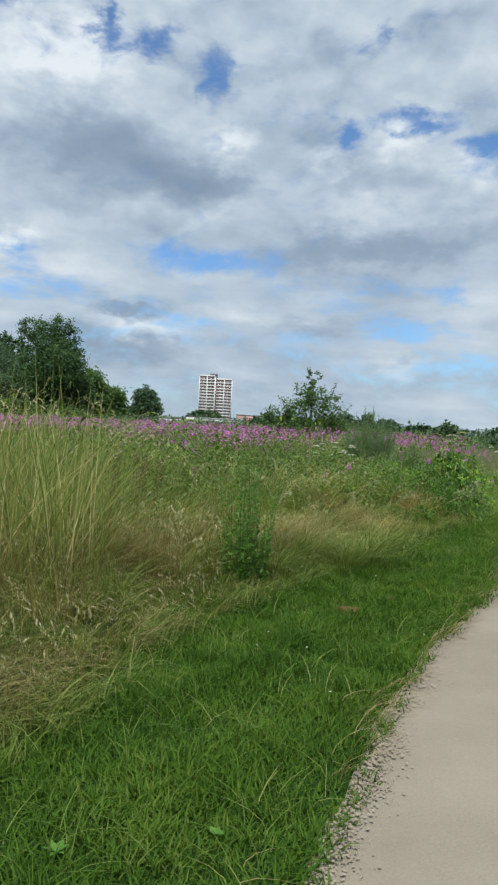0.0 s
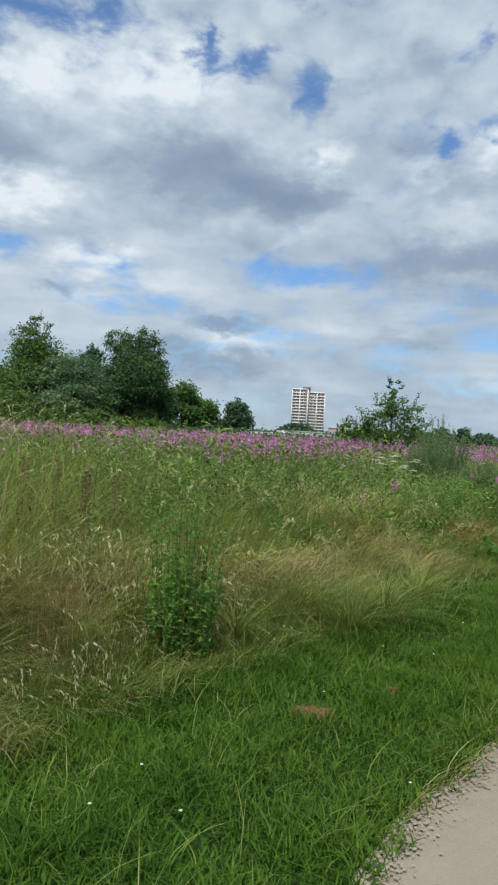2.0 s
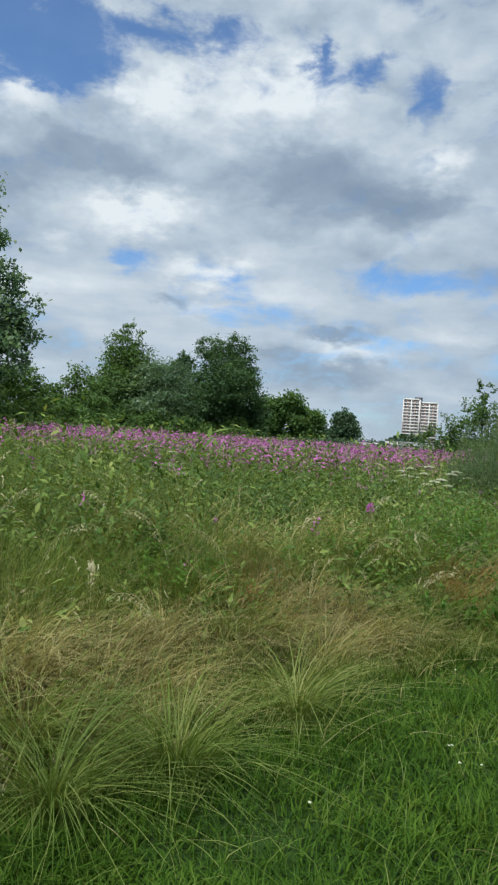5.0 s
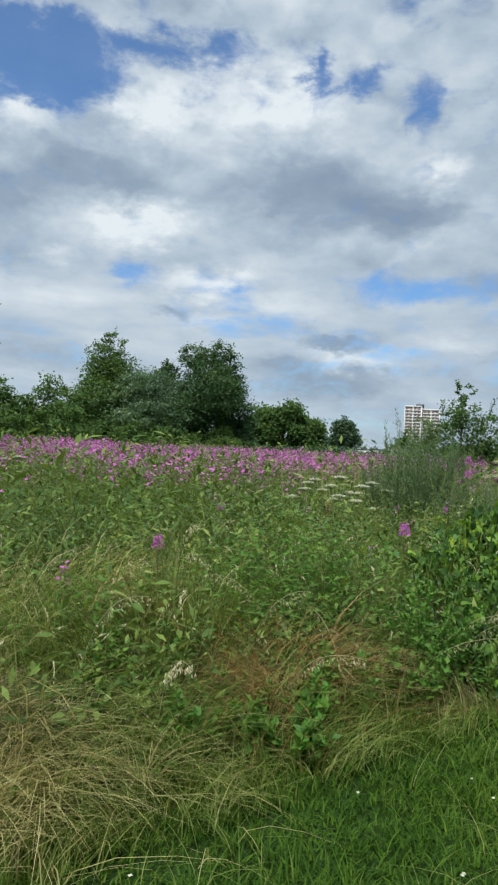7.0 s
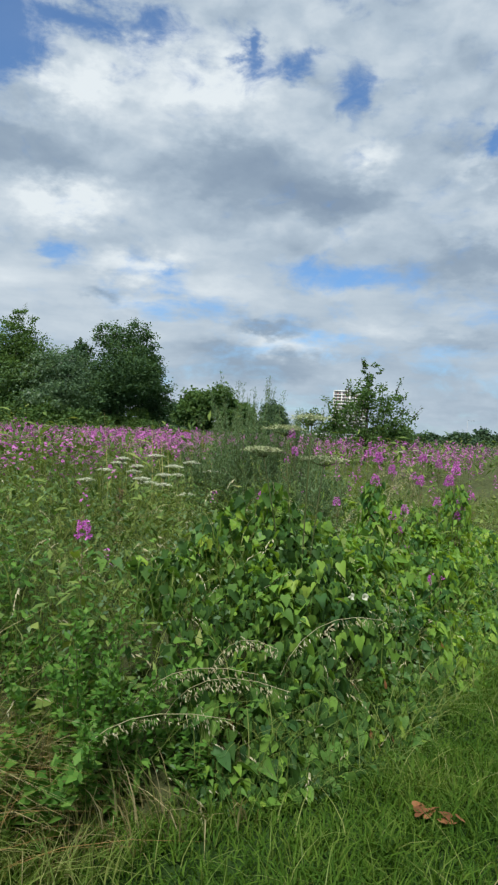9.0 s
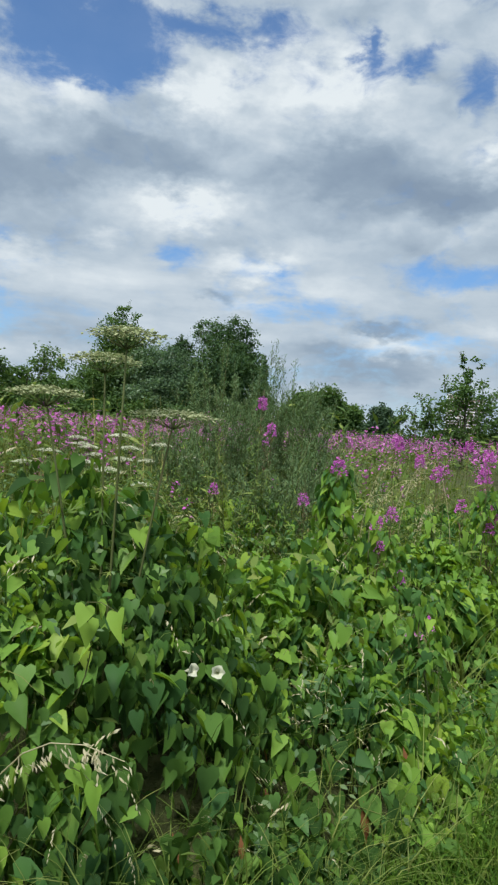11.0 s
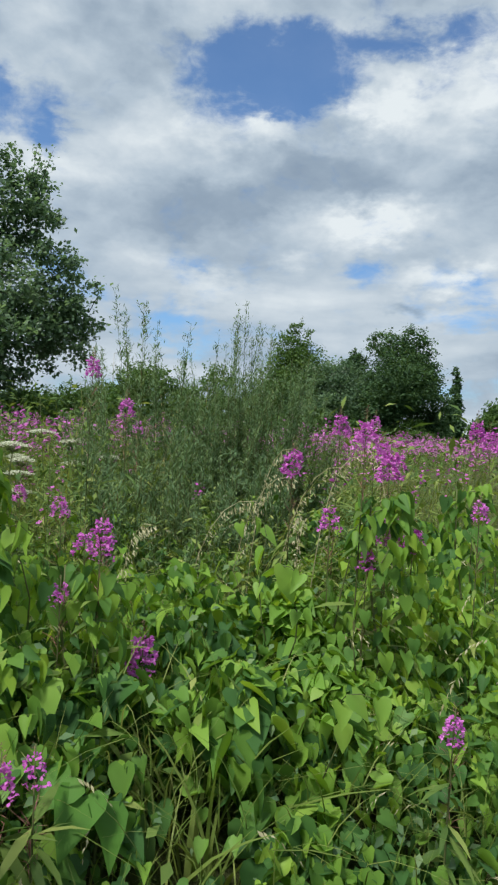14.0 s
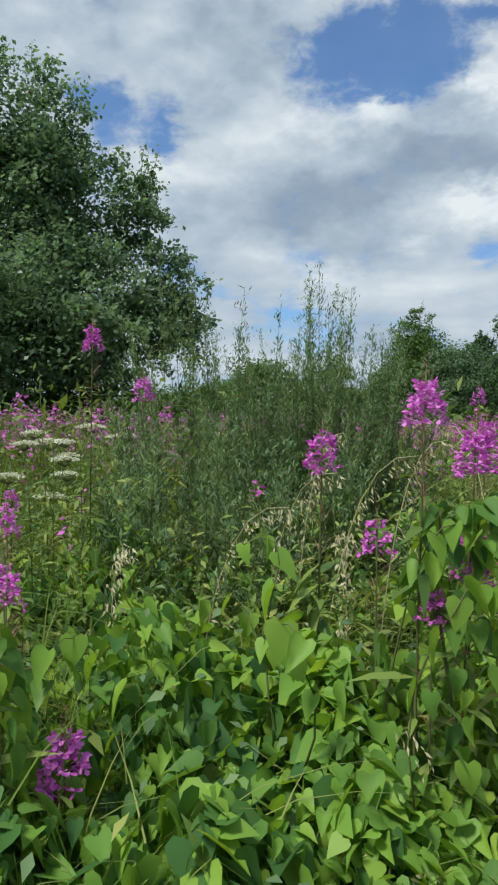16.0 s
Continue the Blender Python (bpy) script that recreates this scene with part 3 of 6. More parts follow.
def pebbles():
    n = 2600
    y = uni(1.5, 17, n)
    off = rng.normal(0.05, 0.05, n) + rng.gamma(1.0, .05, n)
    x = edge_x(y) + off
    tpl = (np.array([(-.5, -.4, 0), (.5, -.35, 0), (.4, .5, 0), (-.45, .4, 0), (0, 0, .45), (0, 0, -.2)]),
           np.array([(0, 1, 4), (1, 2, 4), (2, 3, 4), (3, 0, 4), (1, 0, 5), (2, 1, 5), (3, 2, 5), (0, 3, 5)]))
    z = 0.014 + 0.03 * np.sin(np.clip(off / 2.7, 0, 1) * math.pi)
    ob = part("loose_gravel", scatter(tpl, np.stack([x, y, z], 1), uni(0, 6.3, n), uni(-.3, .3, n), uni(-.3, .3, n), rng.gamma(1.5, 0.0016, n) + 0.0025), M_STONE)
    tagged(ob, "small loose pale stones along the path's edge", "gravel", kind="stuff")


pebbles()


def path_grit():
    """Brown crumbs of soil and grit, thickest where the gravel meets the grass."""
    n = 11000
    y = 1.4 + 16 * rng.uniform(0, 1, n) ** 1.4
    off = -.05 + np.abs(rng.normal(0, .085, n)) + .03 * smooth_noise(y, y * 0, .3, 2)
    tpl = (np.array([(-.6, -.4, 0), (.5, -.5, 0), (.55, .45, 0), (-.4, .6, 0), (.05, 0, .14)]), np.array([(0, 1, 4), (1, 2, 4), (2, 3, 4), (3, 0, 4)]))
    z = .008 + .03 * np.sin(np.clip((off + .07) / 2.7, 0, 1) * math.pi)
    ob = part("path_grit", scatter(tpl, np.stack([edge_x(y) + off, y, z], 1), uni(0, 6.3, n), uni(-.1, .1, n), uni(-.1, .1, n), uni(.004, .014, n)), M_GRIT)
    tagged(ob, "brown soil crumbs and grit along the path's edge", "grit", kind="stuff")


path_grit()


# ---- verge: short lush grass ----
def pick(n, y0, y1, fun, power=1.0):
    """n places with y between y0 and y1 and x by fun(y, k), k from 0 to 1."""
    y = y0 + (y1 - y0) * rng.uniform(0, 1, n) ** power
    k = rng.uniform(0, 1, n)
    return np.stack([fun(y, k), y, np.zeros(n)], 1)


def verge_grass():
    pieces = []
    for n, y0, y1, h0, h1, w in ((84000, 1.6, 8.0, .05, .15, .0085), (60000, 7.5, 15.0, .05, .15, .0085), (9000, 15, 32, .07, .15, .015), (7000, -4, 1.6, .06, .12, .012)):
        p = pick(n, y0, y1, lambda y, k: verge_x(y) - 0.35 + (edge_x(y) - verge_x(y) + 0.42) * k)
        t = 0.78 + 0.5 * smooth_noise(p[:, 0], p[:, 1], 0.45) + 0.25 * smooth_noise(p[:, 0], p[:, 1], 0.16, 5)
        toedge = np.clip((edge_x(p[:, 1]) + .06 - p[:, 0] + .1 * smooth_noise(p[:, 0], p[:, 1], .12, 8)) / 0.15, 0.0, 1)
        keep = rng.uniform(0, 1, n) < 0.04 + 0.96 * toedge
        p, t, toedge = p[keep], t[keep], toedge[keep]
        n = len(p)
        pieces.append(blades(p, uni(h0, h1, n) * np.clip(t, .35, 1.5) * (0.55 + 0.45 * toedge), uni(.6, 1.4, n) * w, uni(0, 6.3, n) + 1.5 * smooth_noise(p[:, 0], p[:, 1], 0.7, 3), uni(.3, 1.3, n), 2))
    ob = part("verge_grass", join(*pieces), M_LAWN)
    tagged(ob, "lush short green grass beside the footpath", "grass", kind="stuff")
    # longer thin blades that stand over the mown grass
    p = pick(4500, 1.8, 14.5, lambda y, k: verge_x(y) - .1 + (edge_x(y) - verge_x(y)) * k)
    p = p[smooth_noise(p[:, 0], p[:, 1], .5, 21) + uni(-.5, .5, len(p)) > .1]
    n = len(p)
    ob = part("long_verge_blades", blades(p, uni(.13, .27, n), uni(.003, .006, n), uni(0, 6.3, n), uni(.5, 1.6, n), 4), M_GREENGRASS)
    tagged(ob, "longer pale blades over the short verge grass", "grass", kind="stuff")
    # long straw blades that lean out over the gravel
    n = 1500
    y = uni(2.0, 14, n)
    p = np.stack([edge_x(y) - np.abs(rng.normal(0, .12, n)), y, np.zeros(n)], 1)
    p = p[(smooth_noise(p[:, 0], p[:, 1], 0.4, 5) > 0.0)]
    n = len(p)
    ob = part("straw_tufts", blades(p, uni(.12, .3, n), uni(.003, .006, n), uni(-1.2, 0.6, n), uni(.6, 1.6, n), 4), M_DRY)
    tagged(ob, "bleached straw blades leaning over the gravel edge", "grass", kind="stuff")


verge_grass()


# ---- undergrowth: litter sheet, its dark colour stands for shade inside the growth ----
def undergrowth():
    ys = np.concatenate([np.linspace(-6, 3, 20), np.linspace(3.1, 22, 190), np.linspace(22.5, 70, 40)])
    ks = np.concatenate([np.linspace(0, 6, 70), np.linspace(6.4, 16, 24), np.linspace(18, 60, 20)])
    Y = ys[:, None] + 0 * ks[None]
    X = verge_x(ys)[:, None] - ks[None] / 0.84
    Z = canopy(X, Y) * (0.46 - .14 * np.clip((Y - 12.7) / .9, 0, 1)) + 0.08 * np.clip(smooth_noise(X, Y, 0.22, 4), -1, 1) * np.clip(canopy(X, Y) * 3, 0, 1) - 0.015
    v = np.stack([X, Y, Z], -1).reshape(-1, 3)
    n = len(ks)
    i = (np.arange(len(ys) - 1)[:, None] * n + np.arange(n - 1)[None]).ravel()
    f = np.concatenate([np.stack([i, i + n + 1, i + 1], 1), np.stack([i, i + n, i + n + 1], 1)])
    ob = part("undergrowth", (v, f), M_SHADELITTER, smooth=True)
    tagged(ob, "matted litter sheet under the meadow, coloured dark for the shade inside", "undergrowth", kind="structure")


undergrowth()


# ---- tall and dry grasses ----
def panicles(pos, yaw, size):
    """Drooping seed heads: grains strung along a bowed stalk."""
    g = 9
    out = []
    for k in range(g):
        s = k / (g - 1)
        p = pos + np.stack([np.cos(yaw) * s * size, np.sin(yaw) * s * size, -0.55 * s * s * size], 1)
        n = len(pos)
        out.append(scatter(GRAIN, p, yaw + uni(-.7, .7, n), 0.5 + 0.6 * s + uni(-.3, .3, n), uni(-1, 1, n), size * uni(.16, .26, n) * (1.1 - .4 * s)))
    return join(*out)


def meadow_grass():
    def inside(d0, d1):
        return lambda y, k: verge_x(y) - (d0 + (d1 - d0) * k) / 0.84

    # lodged, leaning dry grass along the edge
    p = pick(57000, 2.2, 12.9, inside(-0.15, 4.2))
    d = depth_in(p[:, 0], p[:, 1])
    lodge = smooth_noise(p[:, 0], p[:, 1], 0.8, 6)
    n = len(p)
    az = -0.9 + 2.6 * smooth_noise(p[:, 0], p[:, 1], .75, 8) + uni(-.9, .9, n)
    h = (0.24 + 0.46 * np.clip(d / 1.2, 0, 1)) * uni(.6, 1.35, n) * (1 + .3 * smooth_noise(p[:, 0], p[:, 1], .4, 17))
    p[:, 2] = canopy(p[:, 0], p[:, 1]) * uni(0, .35, n)
    lean = np.clip(0.8 + 0.7 * lodge + uni(-.5, .5, n), 0.1, 1.7)
    # drier stretches and greener ones
    dry = smooth_noise(p[:, 0], p[:, 1], 1.1, 1) + .6 * smooth_noise(p[:, 0], p[:, 1], .4, 19) + uni(-.35, .35, n) + 0.2 - .55 * np.clip((p[:, 1] - 9.2) / 1.2, 0, 1) > 0
    for name, m, mat, lab in (("dry_grass", dry, M_DRY, "dry tan meadow grass lodged beside the verge"), ("long_green_grass", ~dry, M_GREENGRASS, "long green meadow grass leaning over the verge")):
        ob = part(name, blades(p[m], h[m], uni(.004, .009, m.sum()), az[m], lean[m], 3), mat)
        tagged(ob, lab, "grass", kind="stuff")
    # tussocks that close the edge against the verge
    p = pick(24000, 2.2, 12.5, inside(-0.3, 1.0))
    p = p[smooth_noise(p[:, 0], p[:, 1], .3, 23) + uni(-.4, .4, len(p)) > -.12]
    n = len(p)
    tus = smooth_noise(p[:, 0], p[:, 1], .35, 9)
    ob = part("edge_tussocks", blades(p, uni(.12, .36, n) * (1 + .45 * tus), uni(.004, .009, n), -0.7 + 3.2 * smooth_noise(p[:, 0], p[:, 1], .33, 3) + uni(-1.3, 1.3, n), np.clip(.8 + .7 * tus + uni(-.4, .4, n), .2, 1.6), 3), M_GREENGRASS)
    tagged(ob, "bowed green and straw tussocks along the verge", "grass", kind="stuff")
    # flattened straw whorls and rusty dead clumps in the lodged grass
    for name, mat, lab, spots in (("straw_whorls", M_STRAW, "bright flattened straw lodged beside the verge", ((5.45, 10.85, .35, 450), (4.8, 10.5, .4, 450), (4.9, 12.7, .45, 500), (4.2, 11.8, .5, 450), (1.6, 5.6, .4, 350), (1.3, 6.4, .45, 400), (4.4, 9.3, .4, 350), (2.5, 8.2, .5, 400), (3.7, 9.0, .4, 500))),
                                  ("rusty_grass", M_RUSTGRASS, "rust-brown dead grass clumps in the meadow edge", ((6.1, 12.0, .28, 380), (6.35, 12.3, .25, 260), (1.9, 7.0, .5, 260), (4.5, 10.6, .25, 120)))):
        pieces = []
        for sx, sy, sr, m in spots:
            a, r = uni(0, 6.3, m), sr * np.abs(rng.normal(0, .8, m))
            q = np.stack([sx + r * np.cos(a) * 1.2, sy + r * np.sin(a), np.zeros(m)], 1)
            q[:, 2] = canopy(q[:, 0], q[:, 1]) * uni(.35, .95, m)
            pieces.append(blades(q, uni(.2, .5, m), uni(.003, .007, m), rng.uniform(-1.6, .4) + uni(-1.1, 1.1, m) + 1.2 * smooth_noise(q[:, 0], q[:, 1], .3, sx), uni(.7, 1.8, m), 4))
        ob = part(name, join(*pieces), mat)
        tagged(ob, lab, "grass", kind="stuff")
    # seed heads over the dry grass
    n = 5200
    q = pick(n, 2.2, 13.2, inside(0.0, 2.8))
    q = q[(smooth_noise(q[:, 0], q[:, 1], .5, 27) + uni(-.4, .4, n) > -.1) & ((q[:, 1] < 8.5) | (uni(0, 1, n) < .22))]
    n = len(q)
    q[:, 2] = canopy(q[:, 0], q[:, 1]) * uni(.6, 1.3, n) + 0.04
    yw = -0.8 + 1.3 * smooth_noise(q[:, 0], q[:, 1], 1.1, 8) + uni(-1, 1, n)
    ob = part("seed_heads", panicles(q, yw, uni(.06, .15, n) * np.where(q[:, 1] < 8.5, 1.35, 1)), M_SEED)
    tagged(ob, "pale nodding grass seed heads over the dry grass", "grass", kind="stuff")
    # upright tall grass to the start of the walk
    c = pick(21000, 3.5, 13.5, inside(1.3, 7.5))
    keep = (c[:, 0] < 3.4 + 0.5 * smooth_noise(c[:, 0], c[:, 1], .7)) & (rng.uniform(0, 1, len(c)) < np.clip(1.35 - 0.28 * c[:, 0], .1, 1))
    c = c[keep]
    n = len(c)
    top = (0.85 + 0.78 * np.clip((2.8 - c[:, 0]) / 1.7, 0, 1)) * (1 + .13 * smooth_noise(c[:, 0], c[:, 1], .5, 5))
    dry = rng.uniform(0, 1, n) < .15
    hh, ww, aa, ll = top * uni(.45, 1.2, n) * (1 + .2 * smooth_noise(c[:, 0], c[:, 1], .3, 31)), uni(.004, .010, n), uni(-3.1, 3.1, n), uni(.1, 1.05, n) ** 1.2
    for name, k, mat, lab in (("tall_grass", ~dry, M_GREENGRASS, "tall olive-green upright grass in the meadow"), ("tall_straw", dry, M_DRY, "tall straw-coloured grass stalks in the meadow")):
        ob = part(name, blades(c[k], hh[k], ww[k], aa[k], ll[k], 4), mat)
        tagged(ob, lab, "grass", kind="stuff")
    # a taller stand that rises over the horizon
    m = 420
    a, r = uni(0, 6.3, m), .5 * np.sqrt(uni(0, 1, m))
    q = np.stack([1.42 + 1.1 * r * np.cos(a), 6.5 + r * np.sin(a), np.zeros(m)], 1)
    ob = part("tall_grass_stand", blades(q, uni(.9, 2.3, m), uni(.006, .013, m), uni(0, 6.3, m), uni(.1, 1.1, m) ** 1.3, 6), M_GREENGRASS)
    tagged(ob, "tall yellow-green stand of grass over the meadow's edge", "grass", kind="stuff")
    m = 170
    a, r = uni(0, 6.3, m), .6 * np.sqrt(uni(0, 1, m))
    q = np.stack([1.3 + 1.1 * r * np.cos(a), 6.5 + r * np.sin(a), np.zeros(m)], 1)
    ob = part("tall_straw_stand", blades(q, uni(1.0, 2.3, m), uni(.006, .011, m), uni(0, 6.3, m), uni(.1, .8, m) ** 1.3, 6), M_STRAW)
    tagged(ob, "bleached straw blades standing in the tall grass", "grass", kind="stuff")
    m = rng.uniform(0, 1, n) < .05
    q = c[m].copy()
    q[:, 2] = top[m] * uni(.85, 1.2, m.sum())
    ob = part("tall_seed_heads", panicles(q, uni(0, 6.3, len(q)), uni(.08, .18, len(q))), M_SEED)
    tagged(ob, "pale seed heads on the tall grass", "grass", kind="stuff")
    # lodged straw in the middle of the field
    p = pick(17000, 7, 24, inside(3.4, 13))
    n = len(p)
    p[:, 2] = canopy(p[:, 0], p[:, 1]) * uni(.3, .85, n)
    keep = smooth_noise(p[:, 0], p[:, 1], 1.5, 6) + .5 * smooth_noise(p[:, 0], p[:, 1], .5, 16) + uni(-.25, .25, n) > .12
    p = p[keep]
    n = len(p)
    ob = part("field_straw", blades(p, uni(.3, .75, n), uni(.007, .015, n), -1.0 + 1.6 * smooth_noise(p[:, 0], p[:, 1], 1.8, 2) + uni(-.8, .8, n), uni(.3, 1.4, n), 3), M_GREENGRASS)
    tagged(ob, "pale lodged grass through the meadow herbs", "grass", kind="stuff")
    # grass through the herbs further on
    p = pick(22000, 11, 24, inside(0.1, 7))
    n = len(p)
    d = depth_in(p[:, 0], p[:, 1])
    p[:, 2] = canopy(p[:, 0], p[:, 1]) * uni(.1, .6, n)
    keep = (p[:, 1] < 13.2) | (d > 1.6) | (rng.uniform(0, 1, n) < .35)
    p = p[keep]
    n = len(p)
    ob = part("herb_grass", blades(p, uni(.25, .65, n), uni(.003, .007, n), uni(0, 6.3, n), uni(.2, 1.1, n), 3), M_GREENGRASS)
    tagged(ob, "thin green grass through the meadow herbs", "grass", kind="stuff")
    n = 200
    q = pick(n, 11.5, 20, inside(0.1, 3.5))
    q[:, 2] = canopy(q[:, 0], q[:, 1]) + uni(0.02, .3, n)
    ob = part("nodding_seed_heads", panicles(q, uni(0, 6.3, n), uni(.05, .11, n)), M_SEED)
    tagged(ob, "straw-coloured nodding seed heads above the herbs", "grass", kind="stuff")


meadow_grass()


def tussocks(name, label, spots, mat, wind=-.8):
    """Grass that fountains out of many crowns: spots are (x, y, height, blades)."""
    pieces = []
    for x, y, h, m in spots:
        m = int(m)
        a = uni(0, 6.3, m)
        r = h * .16 * np.abs(rng.normal(0, 1, m))
        p = np.stack([x + r * np.cos(a), y + r * np.sin(a), np.full(m, float(canopy(x, y)) * .3)], 1)
        az = np.arctan2(np.sin(a) + .7 * math.sin(wind), np.cos(a) + .7 * math.cos(wind)) + rng.normal(0, .35, m)
        pieces.append(blades(p, h * uni(.6, 1.25, m), uni(.004, .009, m), az, uni(.5, 1.5, m), 5, 2.0))
    return tagged(part(name, join(*pieces), mat), label, "grass", kind="stuff")


def crowns(n, y0, y1, d0, d1, h0, h1, m, seed, cut=-.1):
    y = uni(y0, y1, n)
    x = verge_x(y) - (d0 + (d1 - d0) * rng.uniform(0, 1, n)) / .84
    k = (smooth_noise(x, y, .9, seed) > cut) & (x < 6.9)
    x, y = x[k], y[k]
    return np.stack([x, y, uni(h0, h1, len(x)), uni(.6, 1.4, len(x)) * m], 1)


tussocks("green_tussocks", "arching olive-green tussocks in the meadow edge", np.concatenate([crowns(170, 2.8, 13.2, .2, 4.5, .45, .85, 90, 81), [(4.7, 8.6, .62, 260), (4.35, 8.15, .6, 260), (4.05, 8.5, .6, 220), (3.5, 7.6, .55, 200), (5.1, 9.4, .6, 220)]]), M_GREENGRASS)
tussocks("straw_tussock_field", "arching straw-coloured tussocks in the meadow edge", crowns(60, 3.2, 9.6, .35, 4.0, .4, .75, 80, 84, .1), M_DRY)
tussocks("field_tussocks", "tall arching grass among the meadow herbs", crowns(170, 9, 22, 3.5, 11, .7, 1.15, 60, 87), M_GREENGRASS)
tussocks("bleached_tussocks", "bleached flattened grass beside the verge", crowns(9, 9.6, 11.2, .1, .9, .35, .5, 70, 90, -.4), M_STRAW)
q = np.stack([5.66 + rng.normal(0, .28, 26), 19.28 + rng.normal(0, .3, 26), np.zeros(26)], 1)
tagged(part("dead_stalks", blades(q, uni(1.45, 1.9, 26), uni(.012, .02, 26), uni(0, 6.3, 26), uni(.02, .2, 26), 4), M_STRAW), "pale dead upright stalks over the meadow", "stalks", kind="stuff")
tussocks("thicket_tussocks", "long pale grass between mugwort and bindweed", [(7.35, 16.6, .95, 90), (7.75, 16.55, .9, 90), (8.1, 16.7, .85, 70), (7.0, 17.0, 1.0, 80), (7.9, 17.1, 1.05, 80), (8.35, 16.9, .9, 60), (6.7, 16.4, .9, 90), (7.1, 15.9, .85, 80), (8.0, 16.25, .7, 60)], M_GREENGRASS)


# ---- meadow herbs: the green filling of the field ----
def herb_field():
    def fill(name, n, y0, y1, d0, d1, size, zlo, zhi, mat, tpl, power=1.0, cut=-.2):
        p = pick(n, y0, y1, lambda y, k: verge_x(y) - (d0 + (d1 - d0) * k ** power) / 0.84)
        p = p[smooth_noise(p[:, 0], p[:, 1], 1.3, 4) + .6 * smooth_noise(p[:, 0], p[:, 1], .45, 7) + uni(-.3, .3, n) > cut]
        n = len(p)
        p[:, 2] = canopy(p[:, 0], p[:, 1]) * uni(zlo, zhi, n)
        return part(name, scatter(tpl, p, uni(0, 6.3, n), uni(-.5, 1.1, n), uni(-.6, .6, n), uni(.6, 1.4, n) * size), mat)

    tagged(fill("meadow_herbs", 36000, 8.0, 22, 0.4, 9, .095, .5, 1.15, M_HERB, SLIM, cut=-.1), "dense green willowherb foliage filling the meadow", "herbs", kind="stuff")
    tagged(fill("verge_herbs", 16000, 10.3, 15.5, 0.0, 4.0, .055, .3, 1.15, M_HERB, OVAL, cut=.33), "low leafy green herbs at the meadow's edge", "herbs", kind="stuff")
    tagged(fill("far_herbs", 26000, 12, 75, 5, 55, .26, .5, 1.3, M_HERB, SLIM, cut=-.6), "green stand of far meadow herbs", "herbs", kind="stuff")
    tagged(fill("near_herbs", 7000, 3.5, 9, 2.2, 7, .10, .5, 1.1, M_HERB, LANCE), "green herbs between tall grasses", "herbs", kind="stuff")


herb_field()


def leafy_stand(name, label, p, leaf, per, mat, tpl=LANCE):
    """Upright leafy stalks too thick to count: p holds places and tops."""
    n = len(p)
    az, lean = uni(0, 6.3, n), uni(0, .22, n)
    base = p.copy()
    base[:, 2] = 0
    ob = part(name + "_stalks", blades(base, p[:, 2], np.full(n, leaf * .055), az, lean, 3), M_STEM)
    tagged(ob, "thin upright stalks of the leafy meadow herbs", "stalks", kind="stuff")
    idx = np.repeat(np.arange(n), per)
    k = np.tile(np.linspace(.25, 1, per), n)
    c = np.stack([p[idx, 0] + np.cos(az[idx]) * (lean * p[:, 2])[idx] * k ** 1.7, p[idx, 1] + np.sin(az[idx]) * (lean * p[:, 2])[idx] * k ** 1.7, p[idx, 2] * k * (1 - .42 * lean[idx] * k)], 1)
    m = n * per
    ob = part(name, scatter(tpl, c, np.tile(np.arange(per) * 2.4, n) + uni(-.6, .6, m), uni(-.9, .35, m) + .3 * (1 - k), uni(-.4, .4, m), leaf * uni(.7, 1.3, m) * (1.15 - .55 * k)), mat)
    return tagged(ob, label, "herbs", kind="stuff")


def field_places(n, y0, y1, d0, d1, cut, lo, hi, seed):
    y = uni(y0, y1, n)
    x = verge_x(y) - (d0 + (d1 - d0) * rng.uniform(0, 1, n)) / .84
    k = smooth_noise(x, y, 1.1, seed) + .6 * smooth_noise(x, y, .4, seed + 3) + uni(-.25, .25, n) > cut
    x, y = x[k], y[k]
    return np.stack([x, y, canopy(x, y) * uni(lo, hi, len(x)) + .05], 1)


leafy_stand("leafy_stalks", "dark green leafy willowherb stalks not yet in flower", field_places(7600, 8.0, 21, 2.0, 10, .2, .9, 1.25, 61), .11, 18, M_NETTLE, SLIM)
leafy_stand("nettle_stand", "dark broad-leaved nettles in the meadow", field_places(3000, 7.0, 17, 1.4, 7, .35, .9, 1.3, 66), .085, 18, M_NETTLE, OVAL)
leafy_stand("edge_nettles", "leafy green nettles and brambles along the verge", field_places(1700, 10.6, 13.6, .15, 2.2, .0, .8, 1.25, 71), .065, 14, M_BRIGHT, OVAL)
NEAR_HERBS = np.stack([uni(6.3, 8.45, 1100), uni(16.1, 18.6, 1100), uni(.5, 1.05, 1100)], 1)
leafy_stand("herb_tangle", "tangle of green herbs round the mugwort", NEAR_HERBS[depth_in(NEAR_HERBS[:, 0], NEAR_HERBS[:, 1]) > .9], .065, 20, M_HERB, SLIM)


